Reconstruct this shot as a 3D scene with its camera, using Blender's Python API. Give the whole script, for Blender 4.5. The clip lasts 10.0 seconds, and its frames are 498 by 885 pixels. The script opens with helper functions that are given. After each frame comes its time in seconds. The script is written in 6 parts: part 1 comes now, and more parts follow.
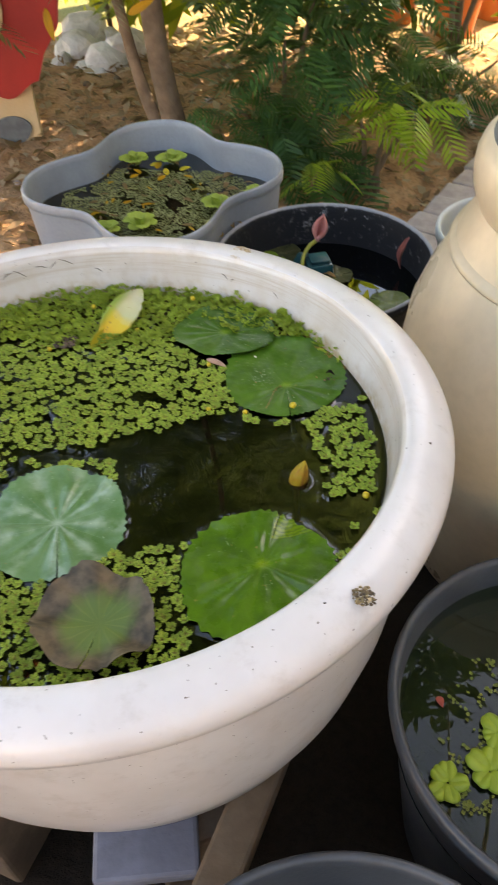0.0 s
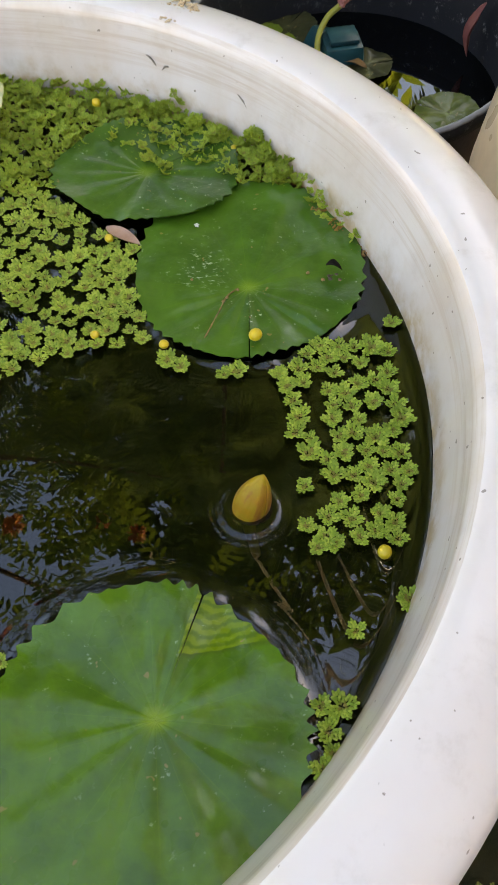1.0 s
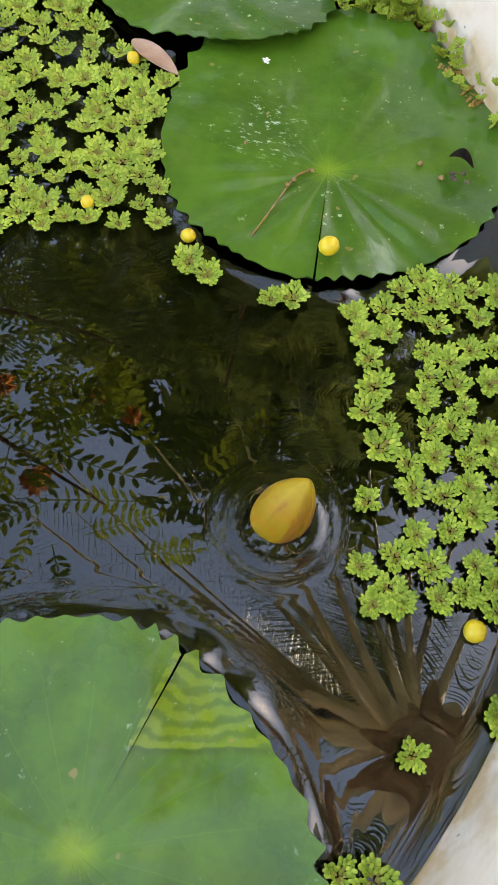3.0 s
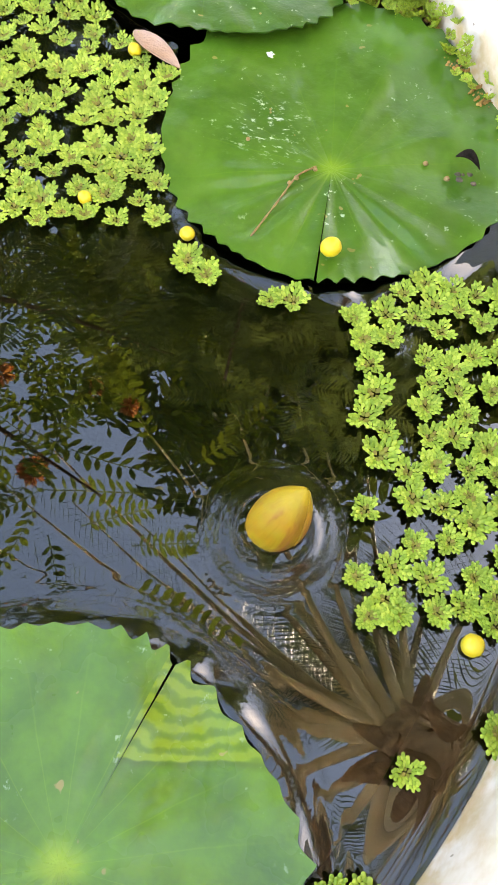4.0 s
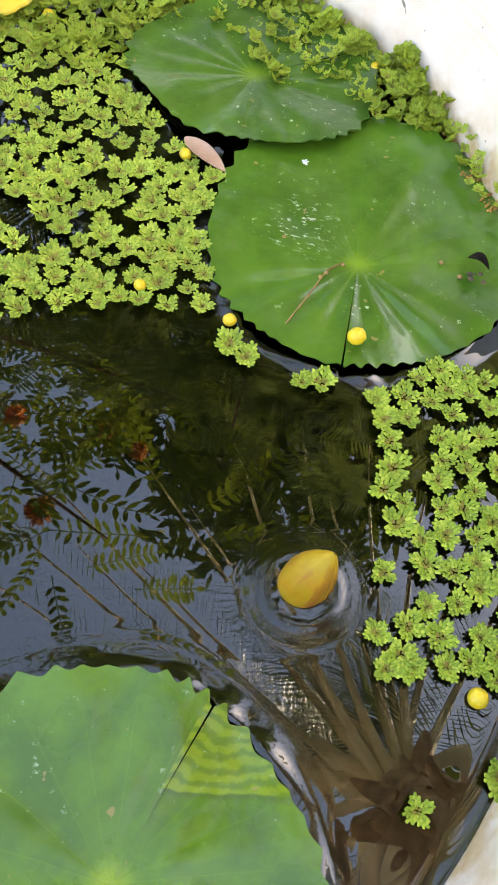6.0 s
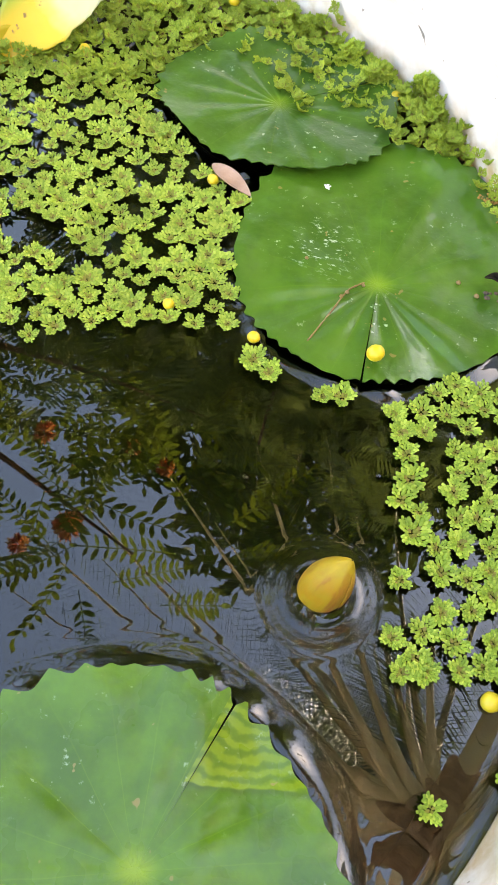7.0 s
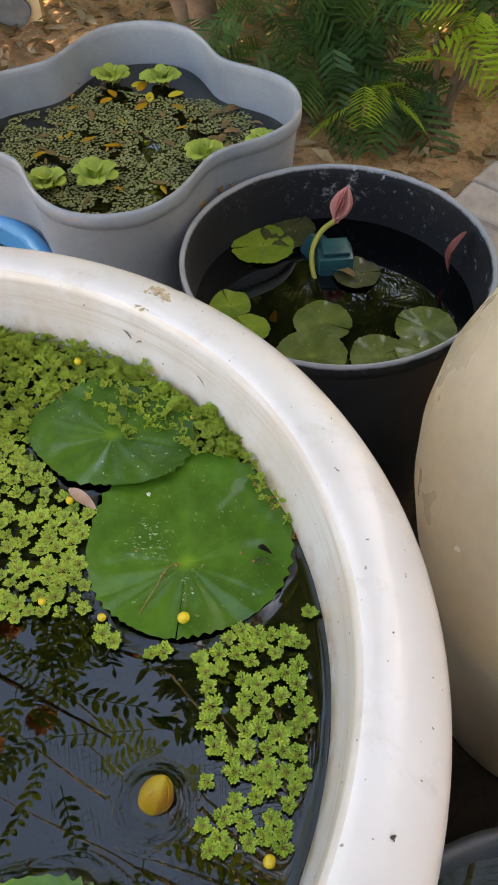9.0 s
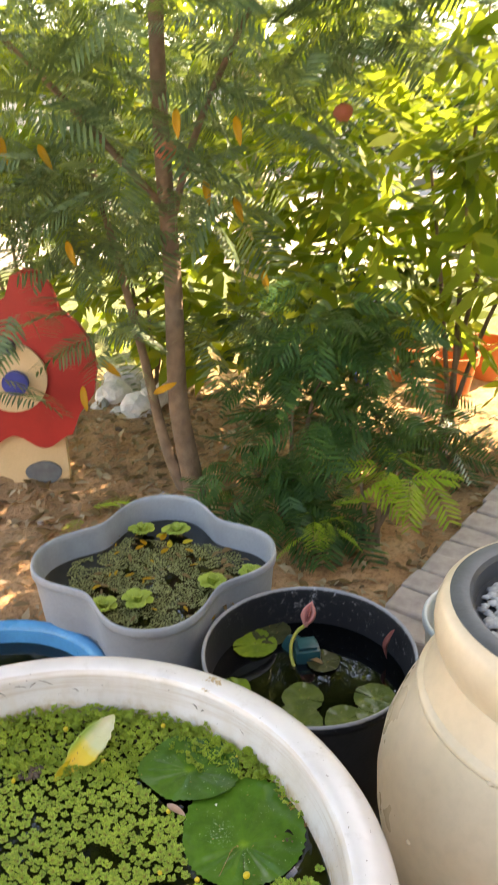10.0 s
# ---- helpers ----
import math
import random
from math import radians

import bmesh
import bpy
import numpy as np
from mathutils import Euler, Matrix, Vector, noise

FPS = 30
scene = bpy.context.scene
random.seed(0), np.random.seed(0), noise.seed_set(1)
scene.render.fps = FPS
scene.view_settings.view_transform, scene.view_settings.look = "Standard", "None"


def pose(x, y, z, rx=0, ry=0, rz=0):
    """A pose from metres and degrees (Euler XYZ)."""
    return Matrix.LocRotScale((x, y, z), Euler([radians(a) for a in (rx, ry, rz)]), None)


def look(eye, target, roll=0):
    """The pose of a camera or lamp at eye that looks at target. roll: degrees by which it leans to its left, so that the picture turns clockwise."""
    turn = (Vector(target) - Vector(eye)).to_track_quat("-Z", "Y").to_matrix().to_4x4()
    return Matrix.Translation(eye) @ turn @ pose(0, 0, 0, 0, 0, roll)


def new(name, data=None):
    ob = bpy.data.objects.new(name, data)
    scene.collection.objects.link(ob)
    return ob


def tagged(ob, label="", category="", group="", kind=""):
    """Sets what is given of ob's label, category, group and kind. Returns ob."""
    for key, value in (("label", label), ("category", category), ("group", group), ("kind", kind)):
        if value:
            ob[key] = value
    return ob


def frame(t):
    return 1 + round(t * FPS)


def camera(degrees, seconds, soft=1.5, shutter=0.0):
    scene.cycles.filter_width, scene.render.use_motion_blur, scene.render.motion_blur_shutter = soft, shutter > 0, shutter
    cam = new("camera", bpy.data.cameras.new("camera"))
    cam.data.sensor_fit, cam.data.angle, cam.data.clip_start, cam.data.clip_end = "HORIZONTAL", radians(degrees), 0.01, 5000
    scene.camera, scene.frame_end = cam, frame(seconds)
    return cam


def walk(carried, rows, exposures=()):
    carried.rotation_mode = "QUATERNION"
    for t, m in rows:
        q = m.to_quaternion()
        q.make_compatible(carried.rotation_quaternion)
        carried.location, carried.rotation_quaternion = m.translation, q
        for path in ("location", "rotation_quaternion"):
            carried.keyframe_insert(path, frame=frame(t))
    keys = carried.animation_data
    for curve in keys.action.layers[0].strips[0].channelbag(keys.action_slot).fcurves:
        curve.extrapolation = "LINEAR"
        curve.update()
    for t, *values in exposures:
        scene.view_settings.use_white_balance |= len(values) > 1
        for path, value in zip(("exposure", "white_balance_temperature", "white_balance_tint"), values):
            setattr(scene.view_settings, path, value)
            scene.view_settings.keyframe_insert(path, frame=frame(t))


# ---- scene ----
cam = camera(35.9, 10.0, shutter=0.15)
PATH = [
    (0, (0.2013, -0.5484, 1.1097), (0.1376, 0.3745, 0.1964), -2.97),
    (0.2, (0.2273, -0.4870, 1.0679), (0.2015, 0.3912, 0.1097), -3.22),
    (0.5, (0.2230, -0.3799, 1.0183), (0.1841, 0.4301, 0.0023), -2.29),
    (0.7, (0.2219, -0.2876, 0.9608), (0.1646, 0.4702, -0.0940), -2.19),
    (1, (0.2377, -0.2044, 0.8873), (0.1432, 0.4701, -0.2200), -4.33),
    (1.2, (0.2432, -0.1858, 0.8822), (0.1584, 0.4370, -0.2558), -3.09),
    (1.5, (0.2490, -0.1797, 0.8599), (0.1663, 0.3886, -0.3064), -1.98),
    (2, (0.2434, -0.1677, 0.8479), (0.1466, 0.3844, -0.3251), -0.30),
    (2.5, (0.2166, -0.1348, 0.8086), (0.1302, 0.4064, -0.3702), 2.88),
    (2.7, (0.2125, -0.1195, 0.7858), (0.1328, 0.4058, -0.4007), 4.19),
    (4, (0.2108, -0.1066, 0.7785), (0.1435, 0.3958, -0.4185), 7.06),
    (4.5, (0.2106, -0.1083, 0.7852), (0.1458, 0.3916, -0.4132), 7.92),
    (5, (0.2109, -0.1118, 0.7927), (0.1426, 0.4175, -0.3927), 8.60),
    (5.5, (0.2084, -0.1123, 0.8078), (0.1222, 0.4601, -0.3562), 7.67),
    (6, (0.2000, -0.1154, 0.8107), (0.1076, 0.4523, -0.3552), 7.40),
    (6.2, (0.1945, -0.1168, 0.8144), (0.0925, 0.4566, -0.3479), 6.73),
    (7.3, (0.2057, -0.1317, 0.8287), (0.0543, 0.4641, -0.3167), 3.41),
    (7.5, (0.2094, -0.1386, 0.8423), (0.0592, 0.4745, -0.2942), 3.84),
    (7.8, (0.2438, -0.1333, 0.8966), (0.0531, 0.4912, -0.2275), -1.51),
    (8, (0.2571, -0.1284, 0.9285), (0.0713, 0.5612, -0.1578), -1.60),
    (8.2, (0.2685, -0.1223, 0.9565), (0.0855, 0.6257, -0.0909), -2.27),
    (8.5, (0.2755, -0.1163, 0.9662), (0.1160, 0.6598, -0.0645), -1.80),
    (9, (0.2868, -0.1294, 0.9903), (0.1456, 0.6607, -0.0323), -1.93),
    (9.2, (0.2892, -0.1693, 1.0361), (0.1365, 0.6938, 0.0760), -1.71),
    (9.5, (0.2858, -0.2511, 1.1194), (0.1279, 0.7618, 0.3199), -0.55),
    (9.7, (0.2779, -0.3304, 1.1819), (0.1172, 0.7598, 0.4922), -0.42),
    (10, (0.2714, -0.4774, 1.2877), (0.1606, 0.7070, 0.7634), -1.28),
]
EXPOSURE = [(0.0, 2.4), (0.5, 2.52), (1.0, 2.43), (1.5, 2.35), (2.0, 2.38), (2.5, 2.38), (2.7, 2.55), (3.8, 3.6), (4.0, 3.6), (4.5, 3.5), (5.0, 3.33), (5.5, 3.1), (6.2, 3.3), (7.5, 3.43), (8.0, 2.54), (8.5, 2.44), (9.0, 2.48), (9.5, 2.56), (10.0, 2.58)]
walk(cam, [(t, look(eye, target, roll)) for t, eye, target, roll in PATH], [(t, stops, 9800, 18) for t, stops in EXPOSURE])

# ---- world, sun, exposure ----
SUN_EL, SUN_AZ = radians(40.0), radians(53.0)   # azimuth from +y towards +x
world = bpy.data.worlds.new("sky")
scene.world = world
world.use_nodes = True
wn = world.node_tree
sky = wn.nodes.new("ShaderNodeTexSky")
sky.sky_type = "NISHITA"
sky.sun_disc = False
sky.sun_elevation, sky.sun_rotation = SUN_EL, SUN_AZ
sky.air_density, sky.dust_density, sky.ozone_density = 1.2, 0.8, 2.0
wn.nodes["Background"].inputs["Strength"].default_value = 0.15
wn.links.new(sky.outputs[0], wn.nodes["Background"].inputs["Color"])
sun = new("sun", bpy.data.lights.new("sun", "SUN"))
sun.data.energy, sun.data.angle, sun.data.color = 5.0, radians(0.6), (1.0, 0.93, 0.82)
sun.matrix_world = look((0, 0, 8), Vector((0, 0, 8)) - Vector((math.sin(SUN_AZ) * math.cos(SUN_EL), math.cos(SUN_AZ) * math.cos(SUN_EL), math.sin(SUN_EL))))


# ---- building helpers ----
def thing(name, label, category, at=(0, 0, 0), rz=0.0, group="", kind=""):
    ob = new(name)
    ob.empty_display_size = 0.05
    ob.matrix_world = pose(*at, 0, 0, rz)
    return tagged(ob, label, category, group, kind)


def finish(name, mesh, material, smooth=True):
    mesh.materials.append(material)
    if smooth:
        mesh.polygons.foreach_set("use_smooth", [True] * len(mesh.polygons))
    mesh.update()
    return new(name, mesh)


def part(name, bm, material, parent=None, label="", smooth=True, at=None, crisp=0):
    mesh = bpy.data.meshes.new(name)
    bm.to_mesh(mesh)
    bm.free()
    ob = finish(name, mesh, material, smooth)
    if crisp:
        mesh.set_sharp_from_angle(angle=radians(crisp))
    if parent:
        ob.parent = parent
    if at is not None:
        ob.matrix_local = at
    return tagged(ob, label)


def soup(name, verts, faces, material, parent=None, label="", smooth=False, slots=None):
    """One mesh from arrays: verts (n, 3), faces (m, k)."""
    verts, faces = np.asarray(verts, np.float32), np.asarray(faces, np.int32)
    mesh = bpy.data.meshes.new(name)
    k = faces.shape[1]
    mesh.vertices.add(len(verts))
    mesh.vertices.foreach_set("co", verts.ravel())
    mesh.loops.add(faces.size)
    mesh.loops.foreach_set("vertex_index", faces.ravel())
    mesh.polygons.add(len(faces))
    mesh.polygons.foreach_set("loop_start", np.arange(0, faces.size, k, dtype=np.int32))
    mesh.polygons.foreach_set("loop_total", np.full(len(faces), k, np.int32))
    mesh.update(calc_edges=True)
    mesh.validate()
    if slots:
        mesh.materials.append(None)
    ob = finish(name, mesh, material, smooth)
    if slots:
        mesh.materials.clear()
        for m in (material, slots[0]):
            mesh.materials.append(m)
        mesh.polygons.foreach_set("material_index", np.asarray(slots[1], np.int32))
    if parent:
        ob.parent = parent
    return tagged(ob, label)


def spread(unit, mats):
    """Copies of a unit (verts, faces) under many 4 x 4 matrices, as one pair of arrays."""
    v, f = unit
    h = np.c_[v, np.ones(len(v))]
    vs = np.einsum("nij,kj->nki", np.asarray(mats, np.float32), h)[..., :3].reshape(-1, 3)
    fs = (np.arange(len(mats))[:, None, None] * len(v) + f[None]).reshape(-1, f.shape[1])
    return vs, fs


def joined(pairs):
    vs, fs, n = [], [], 0
    for v, f in pairs:
        vs.append(v)
        fs.append(np.asarray(f) + n)
        n += len(v)
    return np.concatenate(vs), np.concatenate(fs)


def lathe(profile, n=96, sx=1.0, sy=1.0, shape=None):
    """Turns (radius, height) pairs round z. shape(angle, height) may scale the radius."""
    bm = bmesh.new()
    rings = []
    for r, z in profile:
        ring = []
        for i in range(n):
            a = 2 * math.pi * i / n
            k = shape(a, z) if shape else 1.0
            ring.append(bm.verts.new((r * k * sx * math.cos(a), r * k * sy * math.sin(a), z)))
        rings.append(ring)
    for a, b in zip(rings, rings[1:]):
        for i in range(n):
            bm.faces.new((a[i], a[(i + 1) % n], b[(i + 1) % n], b[i]))
    if profile[0][0] < 0.02:
        bm.faces.new(list(reversed(rings[0])))
    if profile[-1][0] < 0.02:
        bm.faces.new(rings[-1])
    bmesh.ops.recalc_face_normals(bm, faces=bm.faces)
    return bm


def disc(r, n=64, rings=10, sx=1.0, sy=1.0, shape=None):
    bm = bmesh.new()
    centre = bm.verts.new((0, 0, 0))
    last = None
    for j in range(1, rings + 1):
        ring = []
        for i in range(n):
            a = 2 * math.pi * i / n
            k = shape(a, 0) if shape else 1.0
            ring.append(bm.verts.new((r * k * sx * j / rings * math.cos(a), r * k * sy * j / rings * math.sin(a), 0)))
        for i in range(n):
            m = (i + 1) % n
            bm.faces.new((last[i], ring[i], ring[m], last[m]) if last else (centre, ring[i], ring[m]))
        last = ring
    return bm


def tube(points, radii, n=8):
    """A tapering tube along points."""
    pts = [Vector(p) for p in points]
    bm = bmesh.new()
    rings = []
    for i, p in enumerate(pts):
        d = (pts[min(i + 1, len(pts) - 1)] - pts[max(i - 1, 0)]).normalized()
        side = d.cross(Vector((0.31, 0.87, 0.17)))
        side.normalize()
        up = side.cross(d)
        rings.append([bm.verts.new(p + radii[i] * (math.cos(2 * math.pi * k / n) * side + math.sin(2 * math.pi * k / n) * up)) for k in range(n)])
    for a, b in zip(rings, rings[1:]):
        for k in range(n):
            bm.faces.new((a[k], a[(k + 1) % n], b[(k + 1) % n], b[k]))
    bm.faces.new(list(reversed(rings[0])))
    bm.faces.new(rings[-1])
    bmesh.ops.recalc_face_normals(bm, faces=bm.faces)
    return bm


def curve_points(ctrl, n):
    """A smooth line (Catmull-Rom) through control points."""
    p = [Vector(c) for c in ctrl]
    p = [2 * p[0] - p[1]] + p + [2 * p[-1] - p[-2]]
    out = []
    for i in range(n):
        u = i / (n - 1) * (len(p) - 3)
        k = min(int(u), len(p) - 4)
        u -= k
        a, b, c, d = p[k:k + 4]
        out.append(0.5 * (2 * b + (c - a) * u + (2 * a - 5 * b + 4 * c - d) * u * u + (3 * b - a - 3 * c + d) * u ** 3))
    return out


def block(size, bevel, seed=0, jitter=0.0):
    """A bevelled box that stands on z = 0."""
    rnd = random.Random(seed)
    bm = bmesh.new()
    bmesh.ops.create_cube(bm, size=1)
    for v in bm.verts:
        v.co = Vector((v.co.x * size[0], v.co.y * size[1], (v.co.z + 0.5) * size[2]))
        v.co += Vector([rnd.uniform(-jitter, jitter) for _ in range(3)])
    bmesh.ops.bevel(bm, geom=bm.edges[:], offset=bevel, segments=2, profile=0.5, affect="EDGES")
    return bm


def rock(r, seed=0, squash=0.7):
    bm = bmesh.new()
    bmesh.ops.create_icosphere(bm, subdivisions=2, radius=r)
    off = Vector((seed * 3.1, seed * 1.7, 0))
    for v in bm.verts:
        v.co *= 1 + 0.35 * noise.noise(v.co / r * 0.9 + off)
        v.co.z = (v.co.z + r * 0.8) * squash
    return bm


# ---- materials ----
class Nodes:
    def __init__(self, name):
        self.mat = bpy.data.materials.new(name)
        self.mat.use_nodes = True
        self.tree = self.mat.node_tree
        self.bsdf = self.tree.nodes["Principled BSDF"]
        self.coord = self.add("ShaderNodeTexCoord")

    def add(self, kind, **inputs):
        node = self.tree.nodes.new(kind)
        for key, value in inputs.items():
            self.put(node, key, value)
        return node

    def put(self, node, key, value):
        socket = node.inputs[key]
        if isinstance(value, bpy.types.NodeSocket):
            self.tree.links.new(value, socket)
        else:
            socket.default_value = value

    def noise(self, scale, detail=4.0, rough=0.55, coord="Object", stretch=None, distort=0.0):
        source = self.coord.outputs[coord]
        if stretch:
            m = self.add("ShaderNodeMapping", Vector=source)
            m.inputs["Scale"].default_value = stretch
            source = m.outputs[0]
        return self.add("ShaderNodeTexNoise", Vector=source, Scale=scale, Detail=detail, Roughness=rough, Distortion=distort).outputs["Fac"]

    def ramp(self, fac, stops, smooth=False):
        node = self.add("ShaderNodeValToRGB", Fac=fac)
        r = node.color_ramp
        if smooth:
            r.interpolation = "EASE"
        while len(r.elements) < len(stops):
            r.elements.new(0.5)
        for e, (p, c) in zip(r.elements, stops):
            e.position, e.color = p, (*c, 1) if len(c) == 3 else c
        return node.outputs["Color"]

    def grey(self, fac, lo, hi):
        n = self.add("ShaderNodeMapRange", Value=fac)
        n.inputs["From Min"].default_value, n.inputs["From Max"].default_value = lo, hi
        n.interpolation_type = "SMOOTHSTEP"
        return n.outputs[0]

    def mix(self, fac, a, b, how="MIX"):
        n = self.tree.nodes.new("ShaderNodeMix")
        n.data_type, n.blend_type = "RGBA", how
        for i, v in ((0, fac), (6, a), (7, b)):
            if isinstance(v, bpy.types.NodeSocket):
                self.tree.links.new(v, n.inputs[i])
            else:
                n.inputs[i].default_value = (*v, 1) if isinstance(v, tuple) and len(v) == 3 else v
        return n.outputs[2]

    def math(self, op, a, b=0.0):
        n = self.tree.nodes.new("ShaderNodeMath")
        n.operation = op
        for i, v in ((0, a), (1, b)):
            if isinstance(v, bpy.types.NodeSocket):
                self.tree.links.new(v, n.inputs[i])
            else:
                n.inputs[i].default_value = v
        return n.outputs[0]

    def bump(self, height, strength=0.3, distance=0.01):
        return self.add("ShaderNodeBump", Height=height, Strength=strength, Distance=distance).outputs[0]

    def done(self, **inputs):
        for key, value in inputs.items():
            key = key.replace("_", " ")
            if isinstance(value, tuple) and len(value) == 3 and key != "Normal":
                value = (*value, 1)
            self.put(self.bsdf, key, value)
        return self.mat


def plain(name, a, b, scale=20.0, rough=0.5, bump=0.15, fine=160.0, metal=0.0, spec=0.5, depth=0.002):
    """Two tones at a coarse scale, with a fine grain."""
    n = Nodes(name)
    coarse, grain = n.noise(scale), n.noise(fine, 3.0)
    c = n.mix(n.grey(coarse, 0.3, 0.7), a, b)
    c = n.mix(n.math("MULTIPLY", n.grey(grain, 0.35, 0.75), 0.18), c, tuple(v * 0.55 for v in a))
    r = n.math("ADD", n.math("MULTIPLY", coarse, 0.2), rough - 0.1)
    return n.done(Base_Color=c, Roughness=r, Metallic=metal, Specular_IOR_Level=spec, Normal=n.bump(grain, bump, depth))


def foliage(name, a, b, c, rough=0.45, thin=0.35, patch=3.0):
    """Leaves whose colour changes from piece to piece, with light through the blade."""
    n = Nodes(name)
    geo = n.add("ShaderNodeNewGeometry")
    col = n.ramp(geo.outputs["Random Per Island"], [(0.0, a), (0.55, b), (1.0, c)])
    col = n.mix(n.math("MULTIPLY", n.grey(n.noise(patch, 3.0), 0.35, 0.7), 0.45), col, tuple(v * 0.5 for v in a))
    n.done(Base_Color=col, Roughness=rough, Specular_IOR_Level=0.35)
    leafy = n.add("ShaderNodeBsdfTranslucent", Color=n.mix(0.45, col, (0.35, 0.42, 0.05)))
    mixed = n.add("ShaderNodeMixShader", Fac=thin)
    n.tree.links.new(n.bsdf.outputs[0], mixed.inputs[1])
    n.tree.links.new(leafy.outputs[0], mixed.inputs[2])
    n.tree.links.new(mixed.outputs[0], n.tree.nodes["Material Output"].inputs["Surface"])
    return n.mat


def pad_material(name, base, dark, vein, pale=0.0, rough=0.32, spots=0.0, veins=0.003, lobe=None, dust_at=None):
    """A lily pad seen from above: veins that fork from the stalk, a pale heart, dust and scars; some get painted sheen.
    """
    n = Nodes(name)
    xyz = n.add("ShaderNodeSeparateXYZ", Vector=n.coord.outputs["Object"])
    x, y = xyz.outputs[0], xyz.outputs[1]
    ang = n.math("ARCTAN2", y, x)
    rad = n.math("POWER", n.math("ADD", n.math("MULTIPLY", x, x), n.math("MULTIPLY", y, y)), 0.5)
    wob = n.math("MULTIPLY", n.math("SUBTRACT", n.noise(28.0, 2.0), 0.5), 0.9)
    ray = n.math("ABSOLUTE", n.math("SINE", n.math("ADD", n.math("MULTIPLY", ang, 9.0), wob)))
    vein_line = n.math("SUBTRACT", 1.0, n.grey(ray, 0.0, 0.10))
    vein_soft = n.math("SUBTRACT", 1.0, n.grey(ray, 0.0, 0.7))
    blot = n.grey(n.noise(30.0, 6.0, 0.62), 0.34, 0.66)
    col = n.mix(blot, base, dark)
    near = n.math("SUBTRACT", 1.0, n.grey(n.math("ADD", rad, n.math("MULTIPLY", n.noise(90.0, 3.0), 0.008)), 0.002, 0.014))
    col = n.mix(n.math("MULTIPLY", near, 0.6), col, vein)
    fade = n.math("SUBTRACT", 1.0, n.grey(rad, 0.01, 0.075))
    col = n.mix(n.math("MULTIPLY", n.math("MULTIPLY", vein_line, fade), veins), col, vein)
    # Broad pale rays put the sky's sheen into the blade's colour.
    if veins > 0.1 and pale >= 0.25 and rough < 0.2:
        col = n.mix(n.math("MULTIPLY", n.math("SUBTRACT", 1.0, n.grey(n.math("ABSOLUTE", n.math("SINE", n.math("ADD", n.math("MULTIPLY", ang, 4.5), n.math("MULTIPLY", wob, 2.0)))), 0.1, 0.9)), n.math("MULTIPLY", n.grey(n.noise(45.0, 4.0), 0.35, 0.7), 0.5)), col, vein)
    if lobe:
        # Sunken lobe painted on: yellow-green tint, water ripple lines and a shaded edge.
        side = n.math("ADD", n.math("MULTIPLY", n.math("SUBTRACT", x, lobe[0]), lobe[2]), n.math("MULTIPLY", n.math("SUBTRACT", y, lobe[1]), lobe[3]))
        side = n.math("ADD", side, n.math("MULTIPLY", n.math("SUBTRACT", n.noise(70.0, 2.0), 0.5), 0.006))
        tinted = n.math("MULTIPLY", n.grey(side, 0.0, 0.0008), n.math("MULTIPLY", n.math("LESS_THAN", ang, lobe[4]), n.math("GREATER_THAN", ang, 0.0)))
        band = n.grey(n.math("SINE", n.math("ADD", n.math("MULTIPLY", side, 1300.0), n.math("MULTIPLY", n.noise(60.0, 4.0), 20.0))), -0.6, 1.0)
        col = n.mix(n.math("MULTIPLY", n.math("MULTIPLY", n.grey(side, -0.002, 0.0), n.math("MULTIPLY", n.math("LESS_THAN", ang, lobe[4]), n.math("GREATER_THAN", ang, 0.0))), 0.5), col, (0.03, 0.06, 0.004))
        col = n.mix(tinted, col, n.mix(band, (0.115, 0.190, 0.006), (0.062, 0.130, 0.004)))
    dust = n.grey(n.noise(260.0, 3.0, 0.7), 0.62, 0.74)
    patch = n.grey(n.noise(24.0, 2.0), 0.46, 0.62)
    # Dust specks; a higher pale value also paints in some sheen.
    col = n.mix(n.math("MULTIPLY", n.math("MULTIPLY", dust, patch), 0.35 + pale), col, (0.5, 0.6, 0.42))
    if dust_at:
        off = n.math("POWER", n.math("ADD", n.math("POWER", n.math("ABSOLUTE", n.math("SUBTRACT", x, dust_at[0])), 2.0), n.math("POWER", n.math("ABSOLUTE", n.math("SUBTRACT", y, dust_at[1])), 2.0)), 0.5)
        streak = n.grey(n.noise(420.0, 4.0, 0.7, stretch=(0.5, 1.0, 1.0)), 0.56, 0.68)
        col = n.mix(n.math("MULTIPLY", n.math("MULTIPLY", streak, n.math("SUBTRACT", 1.0, n.grey(off, dust_at[2] * 0.2, dust_at[2]))), 0.6), col, (0.55, 0.64, 0.50))
    scar = n.grey(n.noise(150.0, 2.0), 0.72 - 0.03 * spots, 0.745)
    col = n.mix(n.math("MULTIPLY", scar, 0.7), col, (0.25, 0.17, 0.06))
    rim_wear = n.grey(rad, 0.058, 0.080)
    col = n.mix(n.math("MULTIPLY", rim_wear, 0.25), col, tuple(v * 1.5 for v in base))
    h = n.math("ADD", n.math("MULTIPLY", n.math("MULTIPLY", vein_soft, fade), -0.3 * veins), n.math("ADD", n.math("MULTIPLY", n.noise(18.0, 3.0), 1.6), n.math("ADD", n.math("MULTIPLY", n.noise(60.0, 3.0), 0.30), n.math("MULTIPLY", n.noise(140.0, 4.0), 0.22))))
    r = n.math("ADD", rough, n.math("MULTIPLY", n.noise(40.0, 3.0), 0.22))
